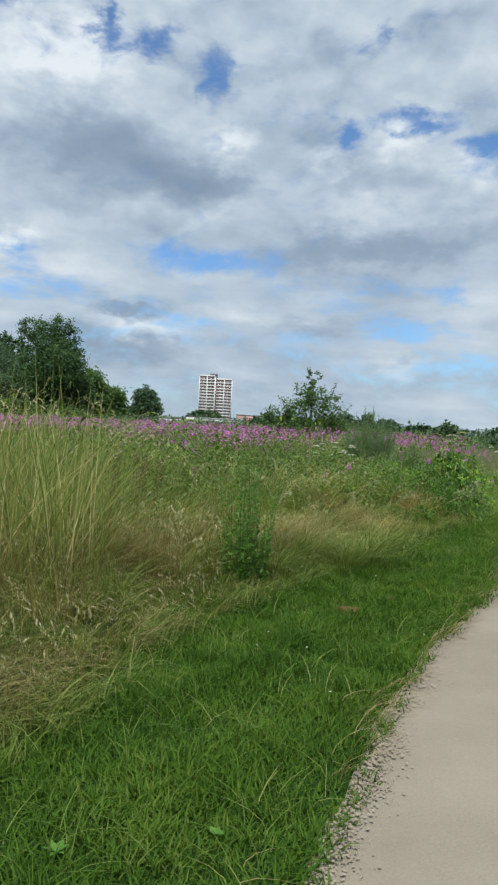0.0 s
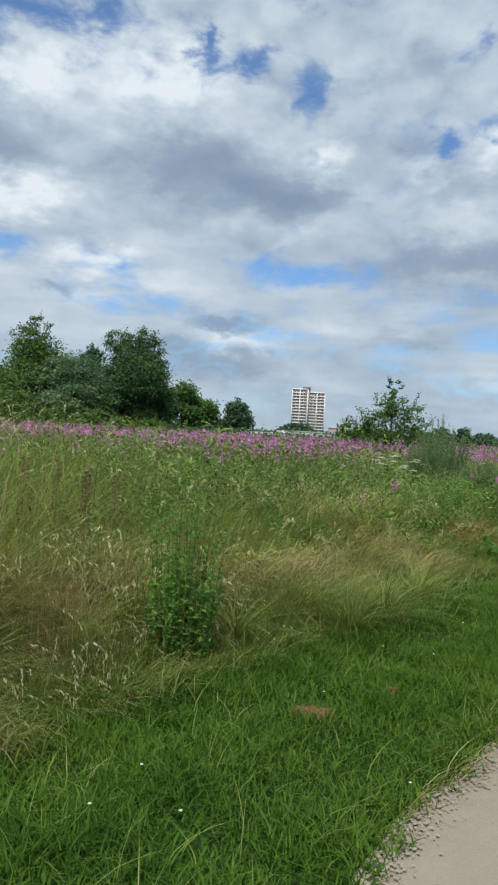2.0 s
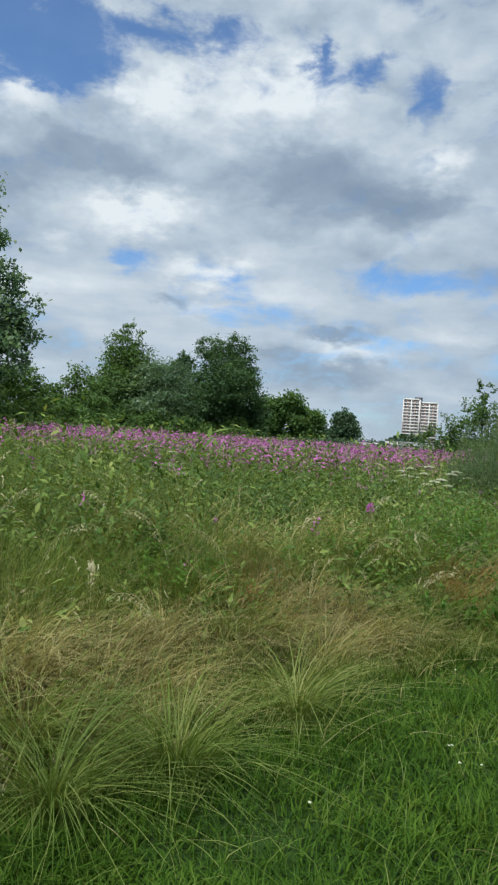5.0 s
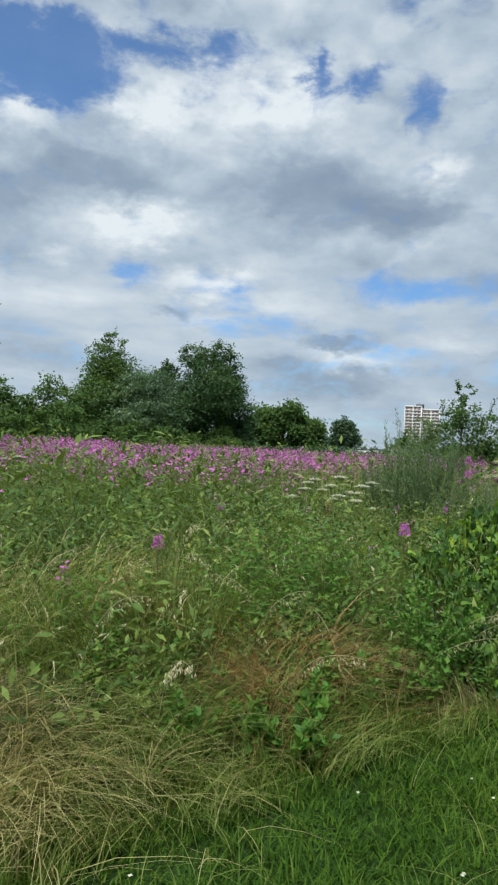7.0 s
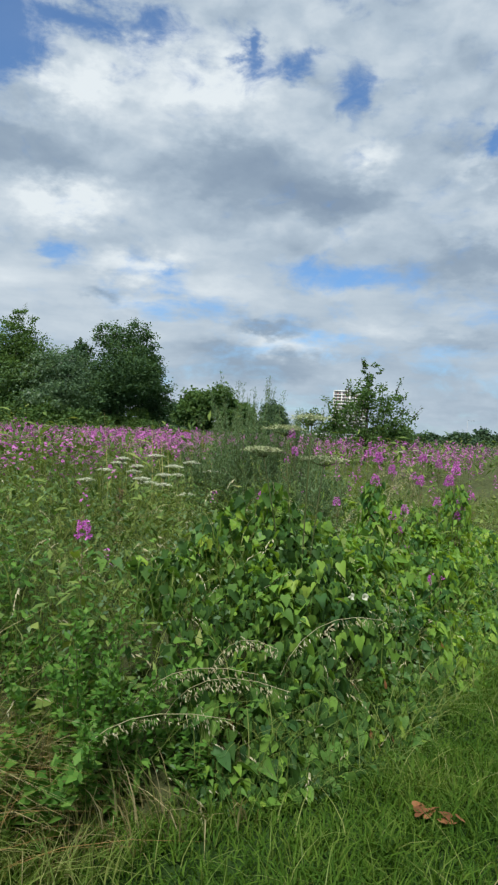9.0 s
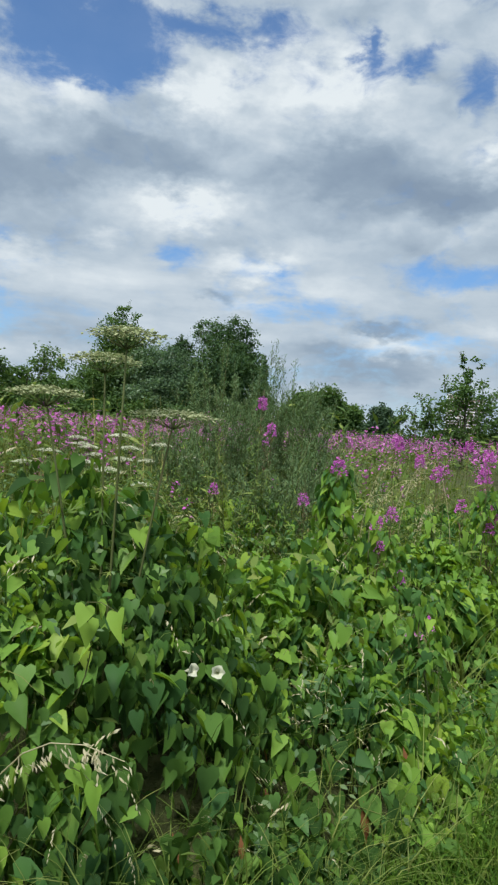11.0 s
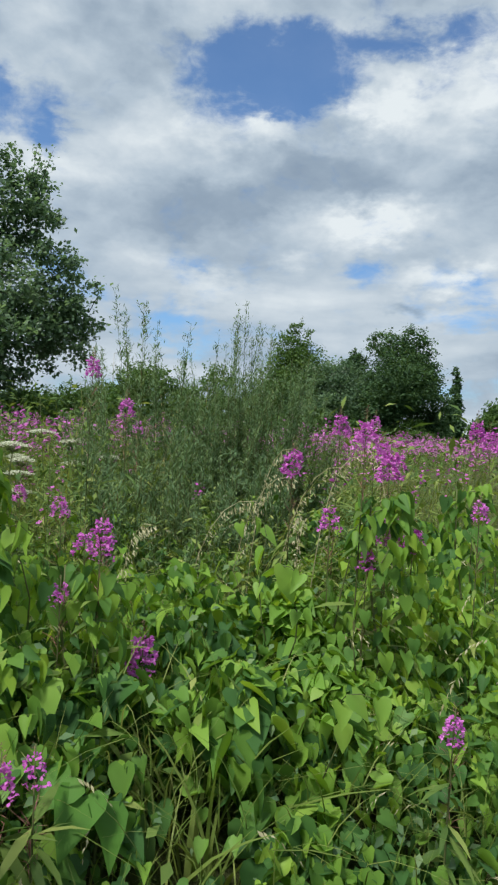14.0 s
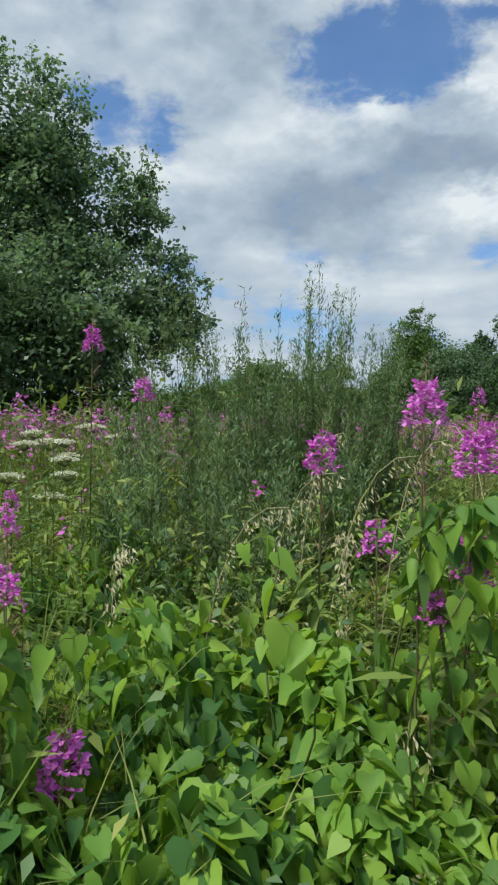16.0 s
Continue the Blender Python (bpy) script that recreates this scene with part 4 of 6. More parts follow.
# ---- rosebay willowherb ----
def flower_head(r, hgt, n):
    """Open flowers round a stalk, buds above, from z = 0 upwards."""
    k = rng.uniform(0, 1, n)
    a = rng.uniform(0, 6.3, n)
    rad = r * (0.95 - 0.55 * k) * rng.uniform(.6, 1.1, n)
    c = np.stack([np.cos(a) * rad, np.sin(a) * rad, k * hgt], 1)
    out = []
    for j in range(4):
        out.append(scatter(PETAL, c, a + (j - 1.5) * 0.9, rng.uniform(-.9, .5, n) + (0.5 if j in (0, 3) else -0.3), rng.uniform(-.6, .6, n), r * rng.uniform(.22, .34, n)))
    m = max(6, n // 2)
    k = np.linspace(0, 1, m)
    a = rng.uniform(0, 6.3, m)
    rad = r * 0.42 * (1 - k) + 0.003
    c = np.stack([np.cos(a) * rad * .5, np.sin(a) * rad * .5, hgt * (0.9 + 0.75 * k)], 1)
    buds = scatter(GRAIN, c, a, rng.uniform(-1.1, -.2, m), np.zeros(m), r * (.34 - .18 * k))
    return join(*out), buds


def willowherb(height, head_r, head_h, flowers, leafy=26):
    """One plant, its base at the origin."""
    ob = new("willowherb")
    bow = rng.uniform(-.02, .02, 2)
    zs = np.linspace(0, 1, 7)
    pts = np.stack([bow[0] * zs ** 2, bow[1] * zs ** 2, zs * (height + head_h * 1.4)], 1)
    part("stem", tube(pts, 0.0045 - 0.003 * zs, 5), M_STEM, ob)
    n = leafy
    z = uni(.25, .86, n) * height
    a = np.arange(n) * 2.4
    lp = np.stack([bow[0] * (z / height) ** 2, bow[1] * (z / height) ** 2, z], 1)
    part("leaves", scatter(LANCE, lp, a, uni(-.3, .7, n), uni(-.4, .4, n), uni(.08, .14, n)), M_HERB, ob, "narrow green willow-like leaves")
    top = np.array([bow[0], bow[1], height])
    fl, buds = flower_head(head_r, head_h, flowers)
    part("flower_spike", (fl[0] + top, fl[1]), M_PINK, ob, "bright magenta open flowers")
    part("bud_tip", (buds[0] + top, buds[1]), M_POD, ob, "dark reddish pointed buds")
    n = 44
    zz = height - uni(.0, .2, n)
    a = uni(0, 6.3, n)
    pods = scatter(NEEDLE, np.stack([bow[0] + 0 * zz, bow[1] + 0 * zz, zz], 1), a, uni(-1.0, -.2, n), np.zeros(n), uni(.03, .075, n))
    part("pod_cluster", pods, M_POD, ob, "thin reddish seed pods")
    return tagged(ob, "magenta rosebay willowherb in flower among green leaves", "flower", "willowherb plants by the path")


def near_willowherbs():
    sizes = [(.042, .08, 56), (.035, .066, 42), (.047, .092, 72), (.030, .055, 26)]
    spots = [(8.14, 15.39, 1.22, 0), (8.37, 15.60, 1.0, 1), (8.43, 15.74, .66, 2), (8.83, 16.22, 1.29, 0), (8.55, 16.30, 1.19, 0), (8.88, 16.30, 1.0, 0),
             (8.85, 16.24, .91, 1), (8.72, 16.27, 1.02, 1), (8.81, 16.49, 1.19, 2), (8.92, 16.44, .96, 0), (8.45, 16.56, .62, 1), (8.31, 15.68, .94, 1)]
    spots += [(7.48, 16.70, 1.37, 0), (7.23, 16.33, .97, 1), (8.54, 15.17, .57, 1), (8.33, 15.52, .85, 3), (5.27, 12.59, .92, 0), (6.81, 13.14, 1.06, 0),
              (3.67, 12.85, .62, 3), (5.08, 14.80, .97, 1), (7.44, 16.50, 1.53, 0), (8.24, 17.33, 1.34, 2), (8.18, 17.97, 1.38, 1), (8.16, 15.79, .93, 1)]
    spots += [(7.9, 15.94, 1.0, 1), (7.4, 16.9, 1.28, 3), (8.4, 17.5, 1.22, 2), (8.6, 17.2, 1.18, 1), (8.9, 17.6, 1.3, 0), (8.62, 15.2, .6, 3), (9.2, 15.98, .58, 1), (9.05, 16.75, 1.05, 1), (9.0, 17.3, 1.3, 0), (8.75, 17.9, 1.35, 2)]
    for i, (x, y, top, k) in enumerate(spots):
        r, hh, fl = sizes[k]
        ob = willowherb(top - hh * .6, r, hh, fl)
        ob.matrix_basis = pose(x, y, 0, 0, 0, (i * 77) % 360)


near_willowherbs()


def willowherb_stand(name, n, region, size, stem, petals, label):
    """A stand of willowherb too thick to count: spikes of petals on stems."""
    p = region(n)
    n = len(p)
    tops = p[:, 2]
    per = 9
    idx = np.repeat(np.arange(n), per)
    k = np.tile(np.linspace(0, 1, per), n)
    a = uni(0, 6.3, n * per)
    L = size * uni(2.2, 4.5, n)[idx]
    rad = size * 0.55 * (1.05 - 0.8 * k)
    c = np.stack([p[idx, 0] + np.cos(a) * rad, p[idx, 1] + np.sin(a) * rad, tops[idx] - L * (1 - k)], 1)
    ob = part(name, scatter(TREELEAF, c, a, uni(-.8, .8, n * per), uni(-.8, .8, n * per), size * uni(.7, 1.3, n * per)), petals)
    tagged(ob, label, "flowers", kind="stuff")
    base = p.copy()
    base[:, 2] = 0
    ob = part(name + "_stems", blades(base, tops + size * 0.8, np.full(n, stem), uni(0, 6.3, n), uni(0, .06, n), 2), M_STEM)
    tagged(ob, "thin green stalks of the willowherb stand", "stalks", kind="stuff")
    m = 6
    idx = np.repeat(np.arange(n), m)
    k = uni(.35, .86, n * m)
    c = np.stack([p[idx, 0], p[idx, 1], tops[idx] * k], 1)
    ob = part(name + "_leaves", scatter(NARROW, c, uni(0, 6.3, n * m), uni(-.6, .5, n * m), uni(-.5, .5, n * m), size * uni(1.8, 3.6, n * m)), M_HERB)
    tagged(ob, "narrow leaves of the willowherb stand", "leaves", kind="stuff")


def far_band(n):
    y = 14 + 42 * rng.uniform(0, 1, n) ** 1.1
    x = -38 + 62 * rng.uniform(0, 1, n)
    d = depth_in(x, y)
    keep = (d > 5.2) & (.7 * smooth_noise(x, y, 7.0, 12) + .7 * smooth_noise(x, y, 3.0, 2) + 0.5 * smooth_noise(x, y, 1.2, 9) + .35 * np.clip((d - 12) / 8, -1, 1) + uni(-.15, .15, n) > 0.1) & (x > -1.05 * y + 12)
    x, y = x[keep], y[keep]
    return np.stack([x, y, 1.34 + 0.14 * smooth_noise(x, y, 2.4, 3) + .08 * smooth_noise(x, y, .8, 6) + uni(-.38, .2, len(x))], 1)


def near_patch(n):
    a, r = uni(0, 6.3, n), np.sqrt(uni(0, 1, n))
    x, y = 8.9 + 2.0 * r * np.cos(a), 20.2 + 2.8 * r * np.sin(a)
    return np.stack([x, y, 1.25 + uni(-.25, .12, n)], 1)


def mid_scatter(n):
    y = uni(11, 20, n)
    x = verge_x(y) - uni(1.6, 8, n) / .84
    keep = smooth_noise(x, y, 1.0, 4) > 0.35
    x, y = x[keep], y[keep]
    return np.stack([x, y, canopy(x, y) + uni(.05, .4, len(x))], 1)


willowherb_stand("willowherb_field", 26000, far_band, .062, .010, M_PINKFAR, "wide magenta band of flowering willowherb across the meadow")
willowherb_stand("willowherb_patch", 85, near_patch, .035, .006, M_PINKFAR, "thick magenta willowherb patch in the meadow")
willowherb_stand("willowherb_scatter", 260, mid_scatter, .034, .005, M_PINK, "scattered magenta willowherb spikes among herbs")


# ---- bindweed thicket ----
def leaf_places(n, y0, y1, d1):
    y = uni(y0, y1, n)
    d = d1 * rng.uniform(0, 1, n) ** 1.35 - 0.05
    x = verge_x(y) - d / .84
    e = 0.05
    h = canopy(x, y)
    gx, gy = (canopy(x + e, y) - h) / e, (canopy(x, y + e) - h) / e
    steep = np.hypot(gx, gy)
    down = np.arctan2(-gy, -gx)
    return x, y, h, down, steep


def bindweed():
    n = 70000
    x, y, h, down, steep = leaf_places(n, 12.9, 18.6, 3.9)
    keep = (x > 7.05 + .35 * smooth_noise(x, y, .7, 12) + .5 * (13.6 - y).clip(0, 1)) & (smooth_noise(x, y, .33, 35) + .5 * smooth_noise(x, y, .14, 38) + uni(-.4, .4, n) > -.42)
    x, y, h, down, steep = x[keep], y[keep], h[keep], down[keep], steep[keep]
    n = len(x)
    layer = rng.uniform(0, 1, n) ** 2
    z = h * (1.04 - 0.5 * layer) + uni(-.02, .05, n)
    # tips hang outwards and down the slope
    yaw = np.arctan2(np.sin(down) * steep - .45, np.cos(down) * steep + .7) + rng.normal(0, 1.15, n)
    tilt = np.clip(0.55 + 0.28 * np.clip(steep, 0, 2) + rng.normal(0, .5, n), -.5, 1.5)
    big = np.clip(.5 + 1.1 * smooth_noise(x, y, .5, 33), 0, 1)
    size = (.026 + .062 * rng.uniform(0, 1, n) ** 1.7) * (.75 + .45 * big)
    # towards the verge most leaves take the copy darkened for shade
    shaded = rng.uniform(0, 1, n) < .75 * np.clip((14.9 - y) / .9, 0, 1)
    tilt[shaded] += .25
    kind = rng.integers(0, len(HEARTS), n)
    roll = rng.normal(0, .6, n)
    at3 = np.stack([x, y, z], 1)
    def leaves_of(m):
        return join(*[scatter(HEARTS[k], at3[m & (kind == k)], yaw[m & (kind == k)], tilt[m & (kind == k)], roll[m & (kind == k)], size[m & (kind == k)]) for k in range(len(HEARTS))])

    ob = part("shaded_bindweed", leaves_of(shaded), M_BINDSHADE)
    tagged(ob, "heap of large bindweed leaves by the verge, coloured dark for its shade", "bindweed", kind="stuff")
    ob = part("bindweed_thicket", leaves_of(~shaded), M_BIND)
    tagged(ob, "dense bindweed thicket of heart-shaped green leaves", "bindweed", kind="stuff")
    # the nearest leaves, one by one
    shapes = [mesh_np("leaf", v, f, M_BINDPIECE) for v, f in HEARTS]
    n = 290
    x, y, h, down, steep = leaf_places(n, 13.6, 16.6, 1.6)
    for i in range(n):
        leaf = new("leaf", shapes[i % 5])
        leaf.parent = ob
        s = rng.uniform(.045, .08)
        yw = down[i] + rng.normal(0, .8)
        leaf.location = (x[i], y[i], h[i] + rng.uniform(.01, .07))
        leaf.rotation_euler = (-min(1.4, .3 + .5 * steep[i] + rng.normal(0, .3)), rng.normal(0, .35), yw - math.pi / 2)
        leaf.scale = (s, s, s)
    # grasses, small herbs and yellowing shoots that grow up through the thicket
    m = 17000
    x, y, h, down, steep = leaf_places(m, 13.0, 18.0, 3.2)
    k = smooth_noise(x, y, .45, 37) + uni(-.5, .5, m) > .0
    x, y, h = x[k], y[k], h[k]
    m = len(x)
    g = part("thicket_grass", blades(np.stack([x, y, h * uni(.5, .95, m)], 1), uni(.10, .34, m), uni(.003, .0065, m), uni(0, 6.3, m), uni(.3, 1.5, m), 4), M_GREENGRASS)
    tagged(g, "thin pale grass blades through the bindweed thicket", "grass", kind="stuff")
    m = 11000
    x, y, h, down, steep = leaf_places(m, 12.9, 18.0, 3.6)
    k = smooth_noise(x, y, .4, 41) + uni(-.4, .4, m) > .05
    x, y, h, down = x[k], y[k], h[k], down[k]
    m = len(x)
    g = part("thicket_herbs", scatter(OVAL, np.stack([x, y, h * uni(.75, 1.2, m) + .02], 1), down + rng.normal(0, 1.4, m), uni(-.5, 1.1, m), rng.normal(0, .6, m), uni(.016, .042, m)), M_MUG)
    tagged(g, "small grey-green herb leaves mixed into the thicket", "herbs", kind="stuff")
    m = 420
    x, y, h, down, steep = leaf_places(m, 13.2, 17.5, 2.6)
    g = part("thicket_seed_heads", panicles(np.stack([x, y, h + uni(.04, .2, m)], 1), uni(0, 6.3, m), uni(.06, .13, m)), M_SEED)
    tagged(g, "pale nodding seed heads over the thicket", "grass", kind="stuff")
    return ob


bindweed()


def young_shoots(x, y, radius, n):
    """A patch of fresh yellow-green leaves on the thicket."""
    a, r = uni(0, 6.3, n), radius * np.abs(rng.normal(0, .6, n))
    px, py = x + r * np.cos(a), y + r * np.sin(a)
    p = np.stack([px, py, canopy(px, py) * uni(.9, 1.08, n) + .03], 1)
    ob = part("bindweed_shoots", join(*[scatter(HEARTS[j], p[j::5], uni(0, 6.3, n)[j::5], rng.normal(.45, .35, n)[j::5], rng.normal(0, .4, n)[j::5], uni(.03, .075, n)[j::5]) for j in range(5)]), M_BINDYOUNG)
    return tagged(ob, "patch of fresh yellow-green bindweed leaves", "bindweed", kind="stuff")


for sx, sy, sr, sn in ((8.68, 16.19, .3, 420), (8.85, 16.08, .25, 260), (8.05, 14.75, .2, 110), (7.6, 13.75, .2, 110)):
    young_shoots(sx, sy, sr, sn)


def broad_grass(x, y, z, n):
    """A tuft of broad arching blades, each one apart."""
    ob = new("broad_grass")
    ob.location = (x, y, 0)
    for i in range(n):
        v, f = blades(np.array([[rng.normal(0, .03), rng.normal(0, .03), 0.0]]), np.array([z + rng.uniform(.12, .32)]), np.array([rng.uniform(.014, .024)]), np.array([rng.uniform(0, 6.3)]), np.array([rng.uniform(.2, .9)]), 7, 2.6)
        part("blade", (v, f), M_GREENGRASS, ob)
    return tagged(ob, "tuft of broad bright green grass blades in bindweed", "grass", "broad grass tufts")


for gx, gy, gz, gn in ((8.76, 15.6, .42, 11), (8.66, 15.68, .42, 8), (8.42, 16.12, .58, 8), (8.2, 14.9, .36, 6), (8.75, 15.5, .3, 6)):
    broad_grass(gx, gy, gz, gn)


def bindweed_column(x, y, top, n, wide=.13):
    """A stalk hung all over with bindweed leaves."""
    ob = new("bindweed_column")
    ob.location = (x, y, 0)
    zs = np.linspace(0, 1, 6)
    part("stalk", tube(np.stack([.04 * np.sin(zs * 5), .03 * np.cos(zs * 4), zs * top], 1), .006 - .003 * zs, 5), M_STEM, ob)
    n = int(n * 1.7)
    k = rng.uniform(0, 1, n) ** .8
    a = uni(0, 6.3, n)
    r = wide * (1.1 - .75 * k) * uni(.5, 1.1, n)
    p = np.stack([np.cos(a) * r, np.sin(a) * r, .3 + (top - .28) * k], 1)
    part("leaves", join(*[scatter(HEARTS[j], p[j::5], (a + rng.normal(0, .5, n))[j::5], uni(.5, 1.45, n)[j::5], rng.normal(0, .6, n)[j::5], uni(.03, .064, n)[j::5]) for j in range(5)]), M_BIND, ob, "hanging heart-shaped green leaves")
    return tagged(ob, "tall stalk wrapped in hanging green bindweed leaves", "bindweed", "bindweed columns")


for cx, cy, ct, cn, cw in ((8.14, 15.39, 1.18, 190, .17), (8.87, 16.33, 1.08, 170, .22), (7.54, 14.08, 1.22, 150, .15), (7.68, 14.3, 1.05, 100, .14), (8.32, 15.6, .9, 120, .18), (8.6, 15.0, .72, 60, .12), (8.05, 15.6, .85, 110, .2), (8.95, 17.0, 1.1, 120, .2)):
    bindweed_column(cx, cy, ct, cn, cw)


def bindweed_flower(x, y, z, yaw):
    ob = new("bindweed_flower")
    ob.matrix_basis = pose(x, y, z, 70, 0, yaw)
    a = np.linspace(0, 2 * math.pi, 13)[:-1]
    rings = [(.002, -.035), (.006, -.012), (.011, .004), (.019, .006)]
    v = np.concatenate([np.stack([np.cos(a) * r * (1 + .14 * np.cos(5 * a)), np.sin(a) * r * (1 + .14 * np.cos(5 * a)), z0 + .3 * r * np.sin(3 * a)], 1) for r, z0 in rings])
    f = []
    for i in range(3):
        for k in range(12):
            q = (k + 1) % 12
            f += [(i * 12 + k, i * 12 + q, i * 12 + 12 + q), (i * 12 + k, i * 12 + 12 + q, i * 12 + 12 + k)]
    part("trumpet", (v, np.array(f)), M_WHITE, ob, smooth=True)
    part("calyx", tube([(0, 0, -.075), (0, 0, -.055), (0, 0, -.04)], [.002, .006, .005], 6), M_STEM, ob)
    return tagged(ob, "white trumpet-shaped bindweed flower in the thicket", "flower", "bindweed flowers")


def bindweed_tendril(x, y, z0, z1, reach, yaw, n):
    """A free shoot with a few fresh heart-shaped leaves."""
    ob = new("bindweed_tendril")
    ob.matrix_basis = pose(x, y, z0, 0, 0, yaw)
    k = np.linspace(0, 1, 8)
    pts = np.stack([reach * k ** 1.3, .03 * np.sin(k * 7), (z1 - z0) * np.sin(k * 1.9) / .95], 1)
    part("shoot", tube(pts, .0024 - .0014 * k, 4), M_STEM, ob)
    for i in range(n):
        q = .3 + .7 * i / max(1, n - 1)
        c = np.array([[np.interp(q, k, pts[:, j]) for j in range(3)]])
        part("leaf", scatter(HEARTS[i % 5], c, rng.uniform(-2.6, .6, 1) - math.radians(yaw), rng.uniform(.7, 1.3, 1), rng.normal(0, .4, 1), rng.uniform(.045, .075, 1)), M_BINDYOUNG, ob)
    return tagged(ob, "free bindweed shoot with fresh yellow-green leaves", "bindweed", "bindweed shoots over the thicket")


for tx, ty, t0, t1, tr, tw, tn in ((8.62, 16.1, .6, .98, .2, 150, 5), (8.78, 16.2, .7, 1.05, .16, 20, 5), (8.7, 16.05, .6, .9, .15, -60, 4), (8.9, 16.1, .6, .95, .14, 80, 5), (8.2, 15.5, .6, 1.0, .14, -40, 5), (8.45, 16.3, .55, .82, .2, 200, 4),
                                   (8.25, 14.6, .45, .7, .16, -30, 4), (8.45, 15.0, .45, .68, .16, -70, 4), (7.75, 13.75, .6, .9, .2, -40, 5), (7.9, 13.55, .4, .62, .2, -60, 5), (8.3, 16.0, .5, .78, .18, 240, 4), (8.95, 15.8, .45, .68, .14, -20, 4)):
    bindweed_tendril(tx, ty, t0, t1, tr, tw, tn)


def burdock(x, y, z, s):
    """A few big leaves on stout stalks at the thicket's foot."""
    ob = new("burdock")
    ob.location = (x, y, 0)
    for i in range(5):
        a = -1.9 + i * .75
        tip = np.array([math.cos(a) * s * .35, math.sin(a) * s * .35, z * (1 - .07 * i)])
        part("stalk", tube([(0, 0, 0), tuple(tip * np.array([.4, .4, .6])), tuple(tip)], [.006, .005, .003], 5), M_STEM, ob)
        part("leaf", scatter(HEARTS[(2, 0, 1)[i % 3]], tip[None], np.array([a]), np.array([.35 + .1 * i]), rng.normal(0, .25, 1), np.array([s * rng.uniform(.75, 1.0)])), M_BRIGHT, ob)
    return tagged(ob, "burdock with large green leaves at the thicket's foot", "burdock", "burdocks")


for bx, by, bz, bs in ((8.56, 15.42, .5, .15), (7.35, 13.2, .34, .11)):
    burdock(bx, by, bz, bs)


bindweed_flower(8.055, 14.02, .66, 20)
bindweed_flower(7.985, 14.0, .66, 60)


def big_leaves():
    """Coarse leaves in the shade-darkened colour and withered brown ones in the thicket's face."""
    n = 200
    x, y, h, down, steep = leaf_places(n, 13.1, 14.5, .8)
    ob = part("burdock_leaves", scatter(HEARTS[2], np.stack([x, y, h * uni(.6, 1.05, n) + .03], 1), down + rng.normal(0, .5, n), uni(.6, 1.4, n), rng.normal(0, .35, n), uni(.06, .105, n)), M_BINDSHADE)
    tagged(ob, "large leaves inside the thicket, coloured dark for its shade", "leaves", kind="stuff")
    n = 24
    x, y, h, down, steep = leaf_places(n, 13.2, 14.8, .5)
    ob = part("withered_leaves", scatter(LANCE, np.stack([x + .02, y, h * uni(.5, .95, n) + .03], 1), down, uni(1.1, 1.5, n), rng.normal(0, .5, n), uni(.10, .17, n)), M_RUST)
    tagged(ob, "brown withered leaves hanging in the thicket", "leaves", kind="stuff")


big_leaves()


